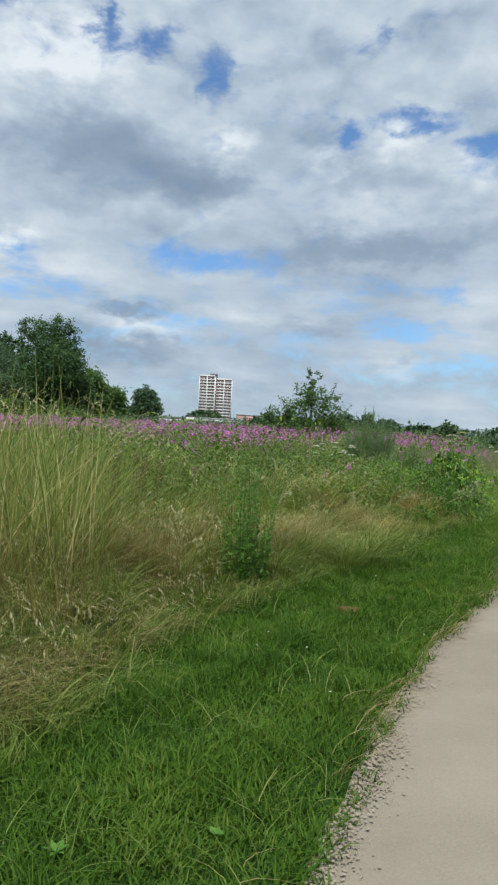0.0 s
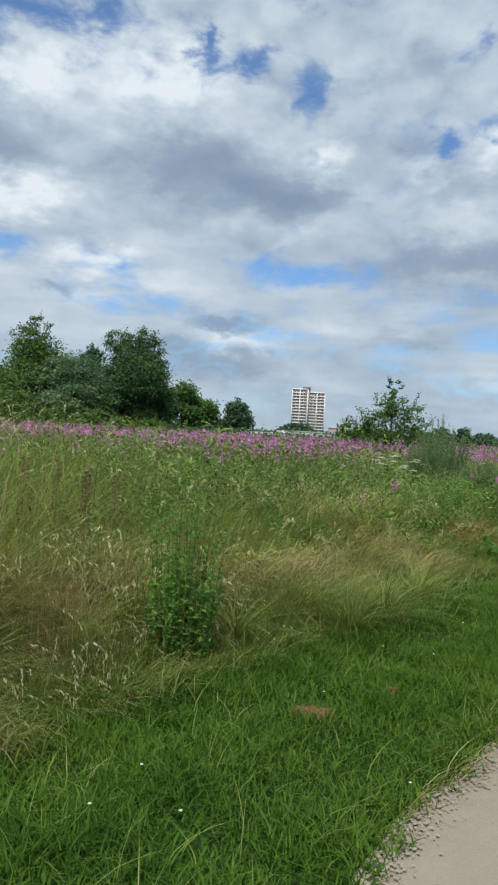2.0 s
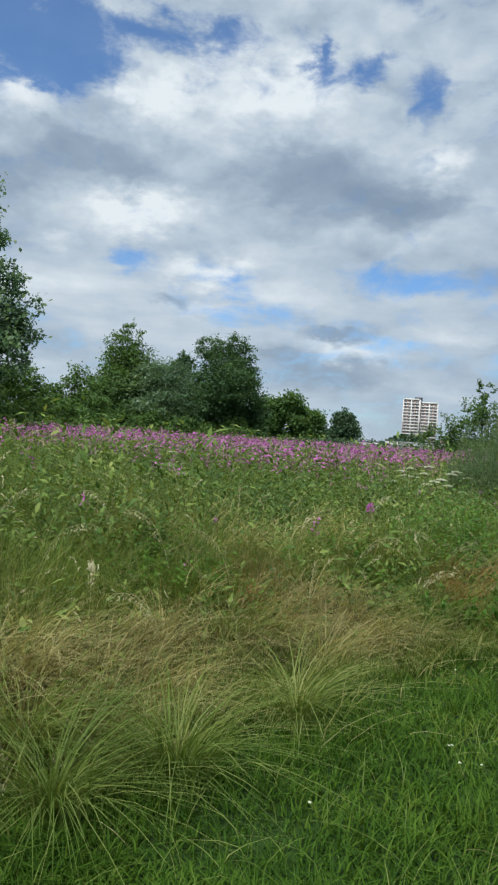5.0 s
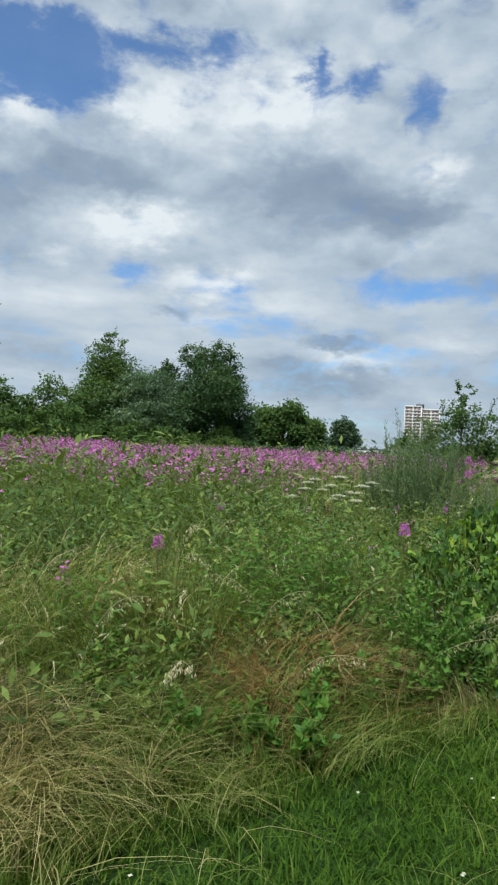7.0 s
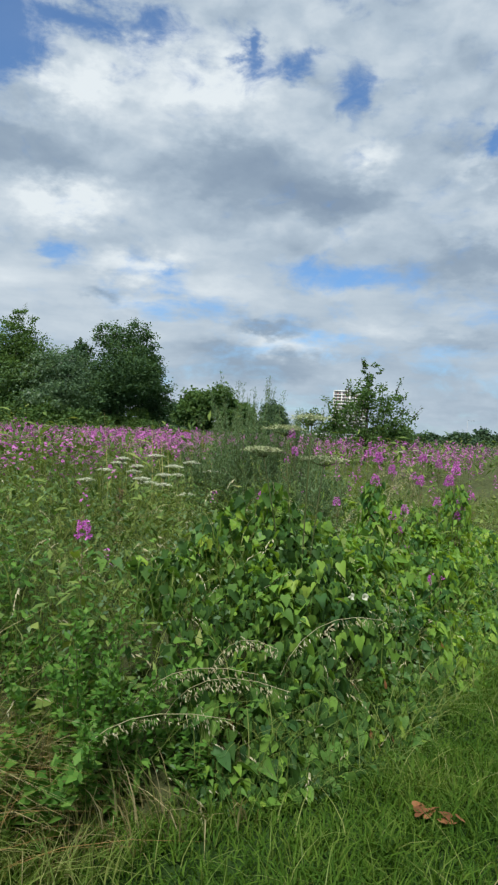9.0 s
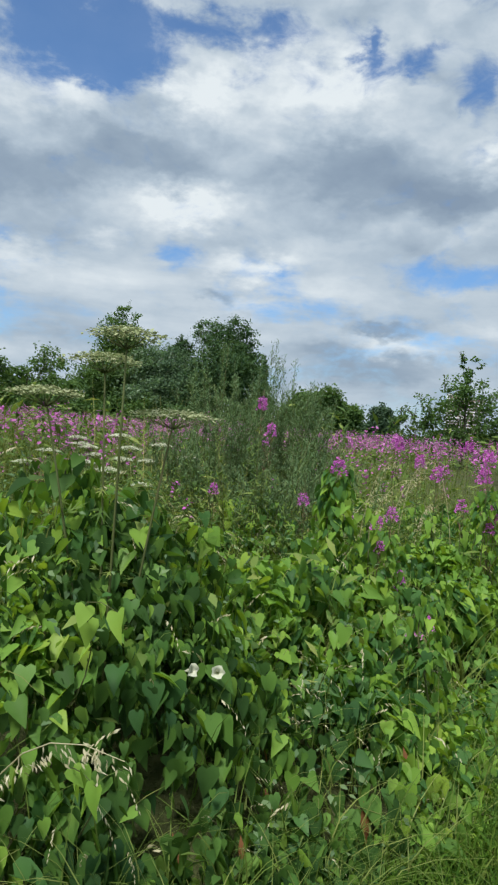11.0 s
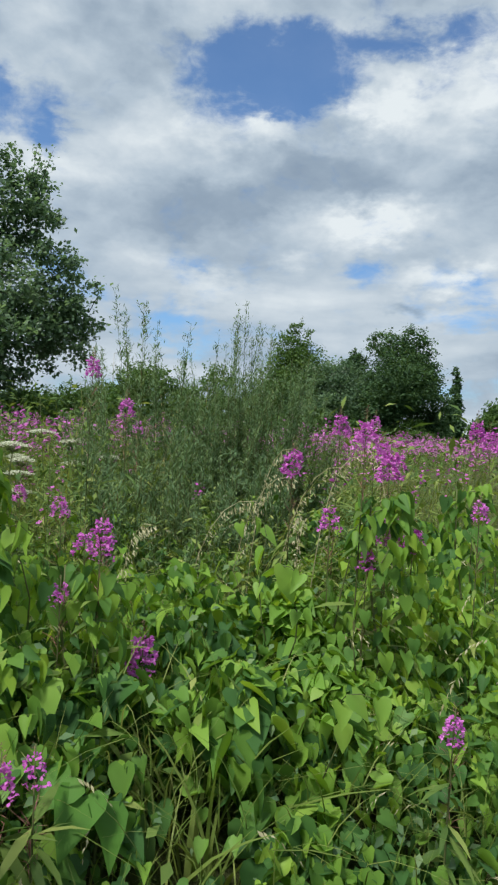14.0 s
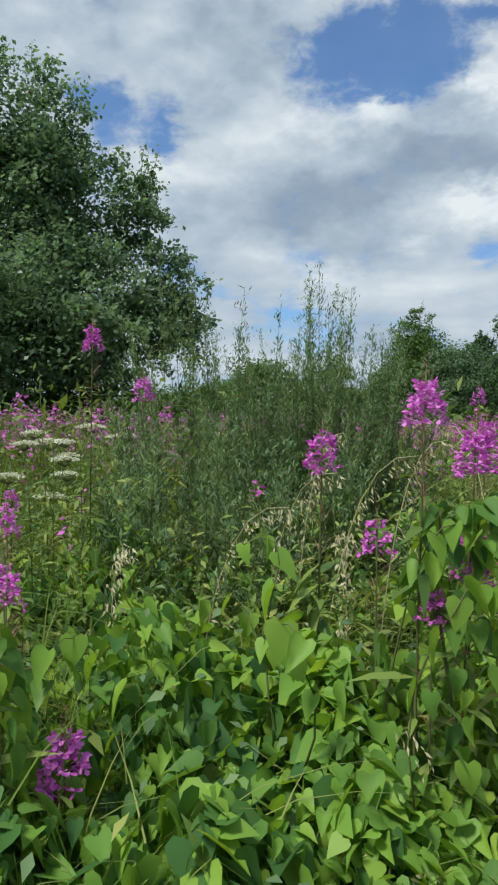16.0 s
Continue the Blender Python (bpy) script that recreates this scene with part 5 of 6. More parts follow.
# ---- mugwort and leafy bushes ----
def stalk_bush(name, label, x, y, radius, tops, stems, mat, leaves, size, spread=.25, cat="bush", tpl=LOBED):
    """Many leafy stalks from one root; leaves shrink towards the tips."""
    ob = new(name)
    ob.location = (x, y, 0)
    tubes, lv = [], []
    for i in range(stems):
        a, r = rng.uniform(0, 6.3), radius * math.sqrt(rng.uniform(0, 1))
        h = rng.uniform(*tops) * (1.0 - .25 * (r / radius) ** 2)
        b = np.array([math.cos(a) * r * .6, math.sin(a) * r * .6, 0])
        o = np.array([math.cos(a), math.sin(a), 0]) * r * spread + np.array([*rng.normal(0, .04 if tpl is OVAL else .1, 2), 0])
        zs = np.linspace(0, 1, 6)[:, None]
        pts = b + o * zs ** 1.6 + np.array([0, 0, h]) * zs
        tubes.append(tube(pts, .0045 - .0035 * zs[:, 0], 4))
        k = rng.uniform(0, 1, leaves) ** .68 * .88 + .12
        c = rng.normal(0, .012, (leaves, 3)) + b + o * (k ** 1.6)[:, None] + np.array([0, 0, h]) * k[:, None]
        s = size * (1.1 - .62 * k) * rng.uniform(.7, 1.3, leaves)
        yw, ti, ro = rng.uniform(0, 6.3, leaves), rng.uniform(-1.35, .1, leaves), rng.normal(0, .5, leaves)
        up = (k > .7) & (tpl is LOBED)
        lv.append(scatter(tpl, c[~up], yw[~up], ti[~up], ro[~up], s[~up]))
        lv.append(scatter(NARROW, c[up], yw[up], ti[up] * .6 - .55, ro[up], s[up] * .95))
        if up.any():
            lv.append(scatter(NARROW, c[up] + rng.normal(0, .012, (up.sum(), 3)), yw[up] + 2, ti[up] * .6 - .45, ro[up], s[up] * .85))
        if tpl is LOBED:
            # flowering side shoots towards the tip
            for j in range(7):
                kk = rng.uniform(.5, .98)
                a2 = rng.uniform(0, 6.3)
                s0 = b + o * kk ** 1.6 + np.array([0, 0, h * kk])
                far = rng.uniform(.06, .2) * (1.25 - kk) * 1.6
                s1 = s0 + np.array([math.cos(a2) * far * .55, math.sin(a2) * far * .55, far])
                tubes.append(tube([tuple(s0), tuple(s0 * .5 + s1 * .5 + np.array([0, 0, -.01])), tuple(s1)], [.0016, .0012, .0008], 3))
                q = rng.uniform(.1, 1, 9)[:, None]
                lv.append(scatter(NARROW, s0 + (s1 - s0) * q + rng.normal(0, .006, (9, 3)), rng.uniform(0, 6.3, 9), rng.uniform(-1.2, .2, 9), rng.normal(0, .5, 9), size * rng.uniform(.25, .5, 9)))
    part("stalk_cluster", join(*tubes), M_STEM, ob)
    part("foliage", join(*lv), mat, ob)
    return tagged(ob, label, cat)


stalk_bush("mugwort_bush", "tall dark grey-green mugwort bush with feathery tips", 7.05, 18.45, .72, (1.35, 2.2), 135, M_MUG, 170, .065)
stalk_bush("mugwort_bush", "loose grey-green mugwort with thin flowering shoots", 6.75, 17.75, .75, (1.1, 2.22), 70, M_MUG, 115, .075)
stalk_bush("mugwort_bush", "low feathery mugwort among grasses and willowherb", 7.55, 16.9, .55, (.8, 1.42), 60, M_MUG, 95, .075)
stalk_bush("mugwort_bush", "dark feathery mugwort clump behind the thicket", 7.75, 17.5, .5, (.8, 1.3), 46, M_MUG, 95, .08)
stalk_bush("leafy_herb", "tall leafy willowherb stems beside the mugwort", 7.35, 16.45, .35, (.9, 1.55), 18, M_HERB, 60, .08, .4, "herb", LANCE)
stalk_bush("leafy_herb", "bushy bright green herb standing in dry grass", 3.17, 7.15, .34, (.45, 1.42), 60, M_BRIGHT, 95, .042, .22, "herb", OVAL)
stalk_bush("leafy_herb", "leafy green herb clump at the verge edge", 6.9, 12.9, .4, (.45, .8), 34, M_BRIGHT, 90, .06, .5, "herb", OVAL)
stalk_bush("leafy_herb", "green leafy herbs in the meadow", 5.0, 13.2, .6, (.6, .95), 40, M_HERB, 80, .08, .5, "herb", OVAL)


for hx, hy, hh in ((2.71, 11.23, 1.05), (3.21, 11.78, 1.10), (3.72, 12.28, 1.05), (2.51, 13.26, 1.15), (4.69, 13.06, 1.05), (5.61, 12.03, 1.00), (3.68, 13.56, 1.00), (3.59, 14.42, 1.10), (4.60, 11.89, 0.62), (6.25, 11.78, 0.42), (5.18, 14.51, 0.95), (6.11, 13.68, 0.85), (6.41, 14.41, 0.95), (5.9, 11.65, .42), (6.4, 12.3, .5), (5.6, 12.0, .6), (6.1, 12.8, .66), (6.8, 12.65, .48), (5.3, 11.6, .5), (6.28, 13.63, 0.50), (6.71, 13.37, 0.42), (5.59, 15.29, 0.90), (6.33, 14.94, 0.75)):
    stalk_bush("leafy_herb", "clump of broad-leaved green herb in the meadow grass", hx, hy, .3, (hh * .6, hh), 16, M_BRIGHT if hh < .7 else M_HERB, 26, .095, .5, "herb", OVAL if hh < .8 else LANCE)


def dock(x, y, h):
    ob = new("dock_plant")
    ob.location = (x, y, 0)
    zs = np.linspace(0, 1, 5)
    part("stalk", tube(np.stack([.03 * zs, 0 * zs, h * zs], 1), .006 - .003 * zs, 5), M_DOCK, ob)
    n = 420
    k = uni(.4, 1, n)
    a = uni(0, 6.3, n)
    r = (.055 * (1.1 - k) + .014) * uni(.3, 1.1, n)
    part("seed_cluster", scatter(OVAL, np.stack([.03 * k + np.cos(a) * r, np.sin(a) * r, h * k], 1), a, uni(-.6, .6, n), uni(-1, 1, n), uni(.016, .028, n)), M_DOCK, ob, "brown clustered seeds")
    return tagged(ob, "brown seeding dock stalk in the tall grass", "dock", "dock stalks")


for dx, dy, dh in ((1.72, 8.79, 1.2), (1.95, 8.9, 1.16), (1.45, 8.7, 1.22), (2.2, 9.0, 1.1), (2.05, 8.6, 1.14), (.9, 8.3, 1.25), (5.9, 16.4, .95)):
    dock(dx, dy, dh)


def oat_grass(x, y, h, az, reach):
    """An arching culm with a one-sided drooping seed head."""
    ob = new("oat_grass")
    ob.matrix_basis = pose(x, y, 0, 0, 0, az)
    zs = np.linspace(0, 1, 10)
    reach *= 1.35
    pts = np.stack([reach * zs ** 2.0, 0 * zs, h * np.sin(zs * 1.62)], 1)
    part("culm", tube(pts, .0026 - .0016 * zs, 4), M_SEED, ob)
    n = 110
    k = uni(.5, 1, n)
    c = np.stack([np.interp(k, zs, pts[:, i]) for i in range(3)], 1) + np.stack([uni(-.012, .02, n), uni(-.02, .02, n), -uni(0, .035, n)], 1)
    part("spikelets", scatter(GRAIN, c, uni(-1.2, 1.2, n), uni(.3, 1.5, n), uni(-1, 1, n), uni(.013, .023, n)), M_SEED, ob, "pale hanging seed spikelets")
    m = 5
    part("leaves", blades(np.stack([uni(-.02, .02, m), uni(-.02, .02, m), 0 * uni(0, 1, m)], 1), uni(.4, .7, m) * h, uni(.005, .008, m), uni(-1.5, 1.5, m), uni(.3, .8, m), 4), M_GREENGRASS, ob)
    return tagged(ob, "arching oat grass with a pale drooping seed head", "grass", "arching oat grasses")


for ox, oy, oh, oa, orr in ((8.22, 16.75, 1.16, 15, .22), (8.1, 16.6, 1.12, -10, .25), (8.05, 16.85, 1.22, -20, .2), (8.3, 16.95, 1.2, 40, .16), (7.95, 16.5, 1.02, 5, .25), (8.42, 16.62, 1.0, -60, .2), (7.8, 16.3, .95, -30, .3),
                            (7.0, 13.0, .62, -20, .5), (7.15, 13.1, .6, -35, .55), (6.9, 12.7, .52, -10, .5), (7.3, 13.3, .7, -50, .45), (7.6, 13.5, .72, -20, .4), (8.7, 17.0, 1.25, 160, .2), (6.2, 12.0, .55, -30, .4), (5.9, 12.4, .7, 20, .3)):
    oat_grass(ox, oy, oh, oa, orr)
for i in range(16):
    oy = 9.6 + .24 * i
    oat_grass(float(verge_x(oy)) - .5 - .75 * ((i * 5) % 4), oy, .62 + .07 * (i % 4) + .06 * ((i * 5) % 4), -120 + 53 * i, .3 + .05 * (i % 3))


# ---- white umbels ----
def umbel_plant(name, label, x, y, heads, radius, group, petals=M_WHITE, words="creamy white tiny florets"):
    """Stalks with flat white umbels: heads are (dx, dy, height)."""
    ob = new(name)
    ob.location = (x, y, 0)
    for hx, hy, hz in heads:
        zs = np.linspace(0, 1, 6)
        part("stalk", tube(np.stack([hx * zs ** 1.4, hy * zs ** 1.4, hz * zs], 1), .006 - .003 * zs, 5), M_STEM, ob)
        n = 26
        r = radius * rng.uniform(.75, 1.15)
        a = np.arange(n) * 2.4
        rr = r * np.sqrt(np.linspace(.02, 1, n))
        dome = .022 * (1 - (rr / r) ** 2)
        tips = np.stack([hx + np.cos(a) * rr, hy + np.sin(a) * rr, hz + .008 + dome], 1)
        spokes = [tube([(hx, hy, hz - .025), (hx * .4 + t[0] * .6, hy * .4 + t[1] * .6, hz - .004), tuple(t)], [.0013, .001, .0007], 3) for t in tips]
        umb = part("umbel", join(*spokes), M_STEM, ob)
        m = 22
        idx = np.repeat(np.arange(n), m)
        c = tips[idx] + np.stack([rng.normal(0, radius * .13, n * m), rng.normal(0, radius * .13, n * m), rng.uniform(0, .008, n * m)], 1)
        part("florets", scatter(PETAL, c, uni(0, 6.3, n * m), rng.normal(0, .3, n * m), rng.normal(0, .3, n * m), radius * uni(.07, .13, n * m)), petals, umb, words)
    n = 16 * len(heads)
    k = uni(.25, .8, n)
    hi = rng.integers(0, len(heads), n)
    hd = np.array(heads)[hi]
    c = np.stack([hd[:, 0] * k ** 1.4, hd[:, 1] * k ** 1.4, hd[:, 2] * k], 1)
    part("leaves", scatter(LOBED, c, uni(0, 6.3, n), uni(-.6, .8, n), rng.normal(0, .4, n), uni(.05, .10, n)), M_HERB, ob, "divided green leaves")
    return tagged(ob, label, "umbellifer", group)


umbel_plant("hogweed", "tall hogweed with broad fading white umbels", 7.7, 14.02, [(.03, -.06, 1.58), (-.12, .1, 1.52), (-.22, -.06, 1.40), (.1, .16, 1.36)], .12, "hogweeds", M_FADED, "fading greenish cream florets")
for ux, uy, hs in ((6.0, 17.2, [(-.15, .0, 1.1), (.1, .1, 1.02), (.25, -.1, 1.12)]), (6.35, 17.5, [(0, .0, 1.15), (.2, .1, 1.06), (-.2, .2, 1.0)]), (5.7, 17.6, [(0, 0, 1.02), (.2, -.15, .92), (-.2, .1, 1.1)]),
                   (6.2, 16.9, [(0, 0, .95), (.22, .1, .86), (-.2, -.05, 1.0)]), (5.4, 17.0, [(0, 0, .95), (.15, .1, 1.05)]), (5.63, 17.4, [(0, 0, 1.16), (.3, .2, 1.2)])):
    umbel_plant("cow_parsley", "white flat-topped umbels on thin stalks in the meadow", ux, uy, hs, .085, "white umbels")
for ux, uy, uz in ((-1, 14, 1.2), (1.0, 18, 1.22), (-4, 22, 1.35), (2.5, 24, 1.3), (9.5, 26, 1.3), (12, 22, 1.25), (-9, 30, 1.4), (10.5, 18, 1.2)):
    umbel_plant("cow_parsley", "white flat-topped umbels on thin stalks in the meadow", ux, uy, [(0, 0, uz), (.3, .2, uz - .1), (-.3, .1, uz - .05)], .08, "white umbels")


# ---- small things on the verge ----
def fallen_leaf(x, y, yaw, s):
    n = 6
    ob = new("fallen_leaf", None)
    ob.location = (x, y, .045)
    v, f = scatter(HEART, np.stack([uni(-.03, .03, n), uni(-.02, .02, n), uni(0, .03, n)], 1), yaw + uni(-1, 1, n), uni(-.5, .4, n), uni(-.7, .7, n), np.full(n, s))
    part("blade", (v, f), M_RUST, ob)
    return tagged(ob, "orange-brown withered leaf lying in the grass", "leaf", "fallen leaves")


fallen_leaf(8.27, 13.02, .5, .052)
fallen_leaf(8.38, 12.97, 2.0, .05)


def dirt_patch(x, y, r):
    n = 24
    a = np.linspace(0, 2 * math.pi, n + 1)[:-1]
    rim = r * (1 + .25 * np.sin(3 * a) + .12 * np.sin(7 * a + 1))
    v = np.concatenate([[[0, 0, .05]], np.stack([np.cos(a) * rim * .6, np.sin(a) * rim * .5, .042 + .01 * np.sin(5 * a)], 1), np.stack([np.cos(a) * rim, np.sin(a) * rim * .8, 0 * a - .01], 1)])
    f = [(0, 1 + k, 1 + (k + 1) % n) for k in range(n)]
    for k in range(n):
        q = (k + 1) % n
        f += [(1 + k, 1 + n + k, 1 + n + q), (1 + k, 1 + n + q, 1 + q)]
    ob = part("molehill", (v, np.array(f)), M_DIRT, smooth=True)
    ob.location = (x, y, 0)
    tagged(ob, "small patch of bare reddish soil in the grass", "soil")


dirt_patch(4.02, 6.47, .13)
dirt_patch(4.5, 6.9, .05)


def daisies():
    n = 130
    y = uni(4, 12, n)
    t = rng.uniform(0, 1, n) ** .5
    x = verge_x(y) + .3 + (edge_x(y) - verge_x(y) - .35) * t
    keep = smooth_noise(x, y, .6, 11) > .15
    x, y = x[keep], y[keep]
    n = len(x)
    per = 8
    idx = np.repeat(np.arange(n), per)
    a = np.tile(np.arange(per) * 2 * math.pi / per, n)
    z = uni(.07, .11, n)
    ob = part("daisies", scatter(PETAL, np.stack([x, y, z], 1)[idx], a, uni(-.2, .2, n * per), np.zeros(n * per), np.full(n * per, .008)), M_WHITE)
    tagged(ob, "tiny white daisies and clover in the verge grass", "flowers", kind="stuff")


daisies()


def dock_rosette(x, y, s):
    ob = new("dock_rosette")
    ob.location = (x, y, .01)
    n = 6
    part("leaves", scatter((OVAL[0] * np.array((1.1, 1, 1)), OVAL[1]), np.tile([[0, 0, .03]], (n, 1)), np.arange(n) * 1.1, uni(-.7, -.2, n), uni(-.3, .3, n), uni(.7, 1.1, n) * s), M_BRIGHT, ob)
    return tagged(ob, "broad green dock leaves in the verge grass", "weed", "dock rosettes")


for rx, ry, rs in ((2.27, 3.02, .055), (2.83, 3.14, .045)):
    dock_rosette(rx, ry, rs)


# ---- trees ----
rng = np.random.default_rng(11)


def crown_leaves(lobes, n, size, tpl=TREELEAF, shell=.45, clump=34):
    """Leaves in clumps round the skins of several lobes (x, y, z, rx, rz)."""
    lobes = np.asarray(lobes, float)
    w = lobes[:, 3] ** 2
    cl = max(40, n // clump)
    li = rng.choice(len(lobes), cl, p=w / w.sum())
    u = rng.normal(0, 1, (cl, 3))
    u /= np.linalg.norm(u, axis=1)[:, None]
    r = 1 - shell * rng.uniform(0, 1, cl) ** 1.5 + .13 * rng.normal(0, 1, cl)
    c = lobes[li, :3] + u * r[:, None] * lobes[li][:, [3, 3, 4]]
    k = rng.integers(0, cl, n)
    spread = (lobes[li, 3] * .17 * rng.uniform(.6, 1.3, cl))[k][:, None]
    p = c[k] + rng.normal(0, 1, (n, 3)) * spread * np.array([1, 1, .7])
    return scatter(tpl, p, rng.uniform(0, 6.3, n), rng.normal(.3, .6, n), rng.normal(0, .6, n), size * rng.uniform(.6, 1.4, n))


def tree(label, x, y, lobes, trunk_r, n, size, mat, group="", name="tree", limbs=9, shell=.45, twigs=0, clump=34):
    """lobes are given about the foot of the trunk."""
    ob = new(name)
    ob.location = (x, y, 0)
    top = max(l[2] for l in lobes) * .82
    zs = np.linspace(0, 1, 6)
    part("trunk", tube(np.stack([.15 * trunk_r * np.sin(zs * 4), .2 * trunk_r * np.cos(zs * 3), top * zs], 1), trunk_r * (1 - .8 * zs) + .02, 8), M_BARK, ob, smooth=True)
    for i in range(min(limbs, len(lobes))):
        l = lobes[i]
        z0 = top * (.25 + .4 * i / limbs)
        z0 = min(z0, l[2])
        mid = (l[0] * .5, l[1] * .5, z0 * .45 + l[2] * .55)
        part("limb", tube([(0, 0, z0), mid, (l[0], l[1], l[2]), (l[0] * 1.05, l[1] * 1.05, l[2] + l[4] * .35)], [trunk_r * .45, trunk_r * .3, trunk_r * .17, .02], 6), M_BARK, ob)
    lv = crown_leaves(lobes, n, size, shell=shell, clump=clump)
    part("crown", lv, mat, ob)
    if twigs:
        ts, ls = [], []
        for i in range(twigs):
            l = lobes[rng.integers(0, len(lobes))]
            a, e = rng.uniform(0, 6.3), rng.uniform(.2, 1.4)
            d = np.array([math.cos(a) * math.cos(e), math.sin(a) * math.cos(e), math.sin(e)])
            s = np.array(l[:3]) + d * np.array([l[3], l[3], l[4]]) * .8
            t = s + d * l[3] * .5 + np.array([0, 0, .3 * l[4]])
            ts.append(tube([tuple(s), tuple((s + t) / 2), tuple(t)], [.02, .014, .006], 4))
            m = 26
            k = rng.uniform(0, 1, m)[:, None]
            ls.append(scatter(TREELEAF, s + (t - s) * k + rng.normal(0, .06 * l[3], (m, 3)), rng.uniform(0, 6.3, m), rng.normal(0, .6, m), rng.normal(0, .6, m), size * rng.uniform(.6, 1.2, m)))
        part("twigs", join(*ts), M_BARK, ob)
        part("outer_leaves", join(*ls), mat, ob)
    return tagged(ob, label, "tree", group)


def rand_lobes(n, cx, cy, z0, z1, spread, r0, r1, flat=.8):
    out = []
    for i in range(n):
        a, d = i * 2.4 + rng.uniform(-.4, .4), spread * math.sqrt((i + .5) / n)
        r = rng.uniform(r0, r1)
        z = z0 + (z1 - z0) * rng.uniform(0, 1) * (1 - .55 * (d / (spread + .01)) ** 2)
        out.append((cx + math.cos(a) * d, cy + math.sin(a) * d, z, r, r * flat))
    return out


# the large oak
oak = rand_lobes(34, 0, 0, 3.0, 13.0, 5.1, 1.7, 2.6) + [(-1.5, -2.0, 12.4, 2.4, 2.0), (0, 0, 11.4, 2.5, 2.0), (1.0, 1.8, 10.8, 2.2, 1.8), (.3, .6, 13.0, 2.0, 1.6), (-2.5, -3.5, 11, 2.4, 2.0), (2.2, 3.8, 6.8, 2.2, 1.8), (1.8, 3.0, 8.8, 2.2, 1.8), (2.5, 4.4, 5.2, 2.0, 1.6)]
oak += [(3.1, 5.4, 8.8, 1.7, 1.3), (3.2, 5.6, 6.4, 1.8, 1.3), (2.7, 4.7, 10.4, 1.7, 1.4), (1.6, 2.8, 12.2, 1.8, 1.5), (.6, 1.0, 14.3, 1.8, 1.6), (3.3, 5.8, 4.4, 1.6, 1.0), (-1, -1.5, 15, 1.9, 1.6), (2.2, 3.6, 3.2, 1.6, 1.0), (3.7, 6.5, 5.4, 1.6, 1.2), (3.5, 6.2, 7.4, 1.5, 1.2)]
tree("large dark green oak with a dense rounded crown", -16.8, 29.6, oak, .42, 120000, .2, M_TREE, limbs=12, shell=.68, twigs=50, clump=70)
tree("tall dark oak beside the meadow's hedge", -26.5, 22.0, rand_lobes(16, 0, 0, 5, 15, 5, 2.0, 3.2), .45, 12000, .5, M_TREE, limbs=8, twigs=10)

# the thicket of trees across the field
GA = "trees across the field"
tree("broad green tree with a pointed top", -25.6, 79.5, rand_lobes(20, 0, 0, 2.6, 9.4, 3.8, 1.7, 2.5) + [(.3, 0, 11.6, 1.5, 1.5), (-.4, 0, 10.4, 2.1, 1.6), (1.3, 0, 9.4, 1.9, 1.4), (0, 0, 8.0, 2.4, 1.9), (-1.5, 0, 6.8, 2.3, 1.9), (1.6, 0, 7.0, 2.4, 1.9), (0, -.5, 5.4, 3.0, 2.2)], .3, 46000, .24, M_TREE3, GA, twigs=30)
tree("green hawthorn tree in the thicket", -20.8, 80.0, rand_lobes(20, 0, 0, 2.0, 9.0, 4.2, 1.8, 2.6) + [(0, 0, 7.4, 2.6, 2.0), (-2.0, 0, 6.6, 2.4, 1.9), (2.0, 0, 6.8, 2.4, 1.9)], .3, 46000, .24, M_TREE, GA, twigs=24)
tree("thin twiggy tree rising over the thicket", -20.5, 81.5, rand_lobes(6, 0, 0, 7.6, 11.0, 1.3, .8, 1.1), .12, 5000, .24, M_TREE2, GA, twigs=40)
tree("dark dense tree with a ragged crown", -15.2, 81.0, rand_lobes(22, 0, 0, 2.5, 10.8, 3.7, 1.7, 2.6) + [(1.6, 0, 11.2, 1.5, 1.2), (2.6, 0, 10.2, 1.4, 1.2), (2.9, 0, 8.0, 1.5, 1.3), (-1.4, 0, 10.8, 1.5, 1.2), (.2, 0, 9.0, 2.5, 2.0), (-1.9, 0, 7.6, 2.3, 1.9), (1.9, 0, 8.0, 2.3, 1.9), (0, -.5, 6.0, 3.0, 2.2)], .35, 50000, .24, M_TREE2, GA, twigs=40)
tree("small dark tree at the thicket's end", -11.4, 82.5, rand_lobes(6, 0, 0, 1.5, 6.0, 1.3, .9, 1.4), .2, 9000, .24, M_TREE2, GA, twigs=14)
for bx, by, bz in ((-29, 76, 3.4), (-25, 75.5, 3.2), (-21, 76, 3.0), (-17.5, 77, 3.2), (-32, 74, 3.6), (-13, 79, 2.6), (-36, 71, 3.4)):
    tree("low green shrub at the foot of the trees", bx, by, rand_lobes(7, 0, 0, .8, bz, 2.2, 1.0, 1.6), .12, 8500, .25, M_TREE3, "field shrubs", "shrub", 3)
GB = "round shrubs by the field"
for bx, by, bt, br in ((-21.0, 56.5, 7.9, 2.4), (-24.8, 55.0, 7.4, 2.4), (-28.6, 53, 6.4, 2.2), (-32, 51, 6.0, 2.4), (-26, 46, 3.2, 1.8), (-30, 43, 3.6, 2.2), (-22.5, 45, 2.8, 1.6)):
    tree("rounded green shrub tree by the meadow", bx, by, rand_lobes(9, 0, 0, 1.2, bt - 1.2, br, 1.2, 1.9), .18, 15000, .22, M_TREE3, GB, "shrub_tree", 5, twigs=8)
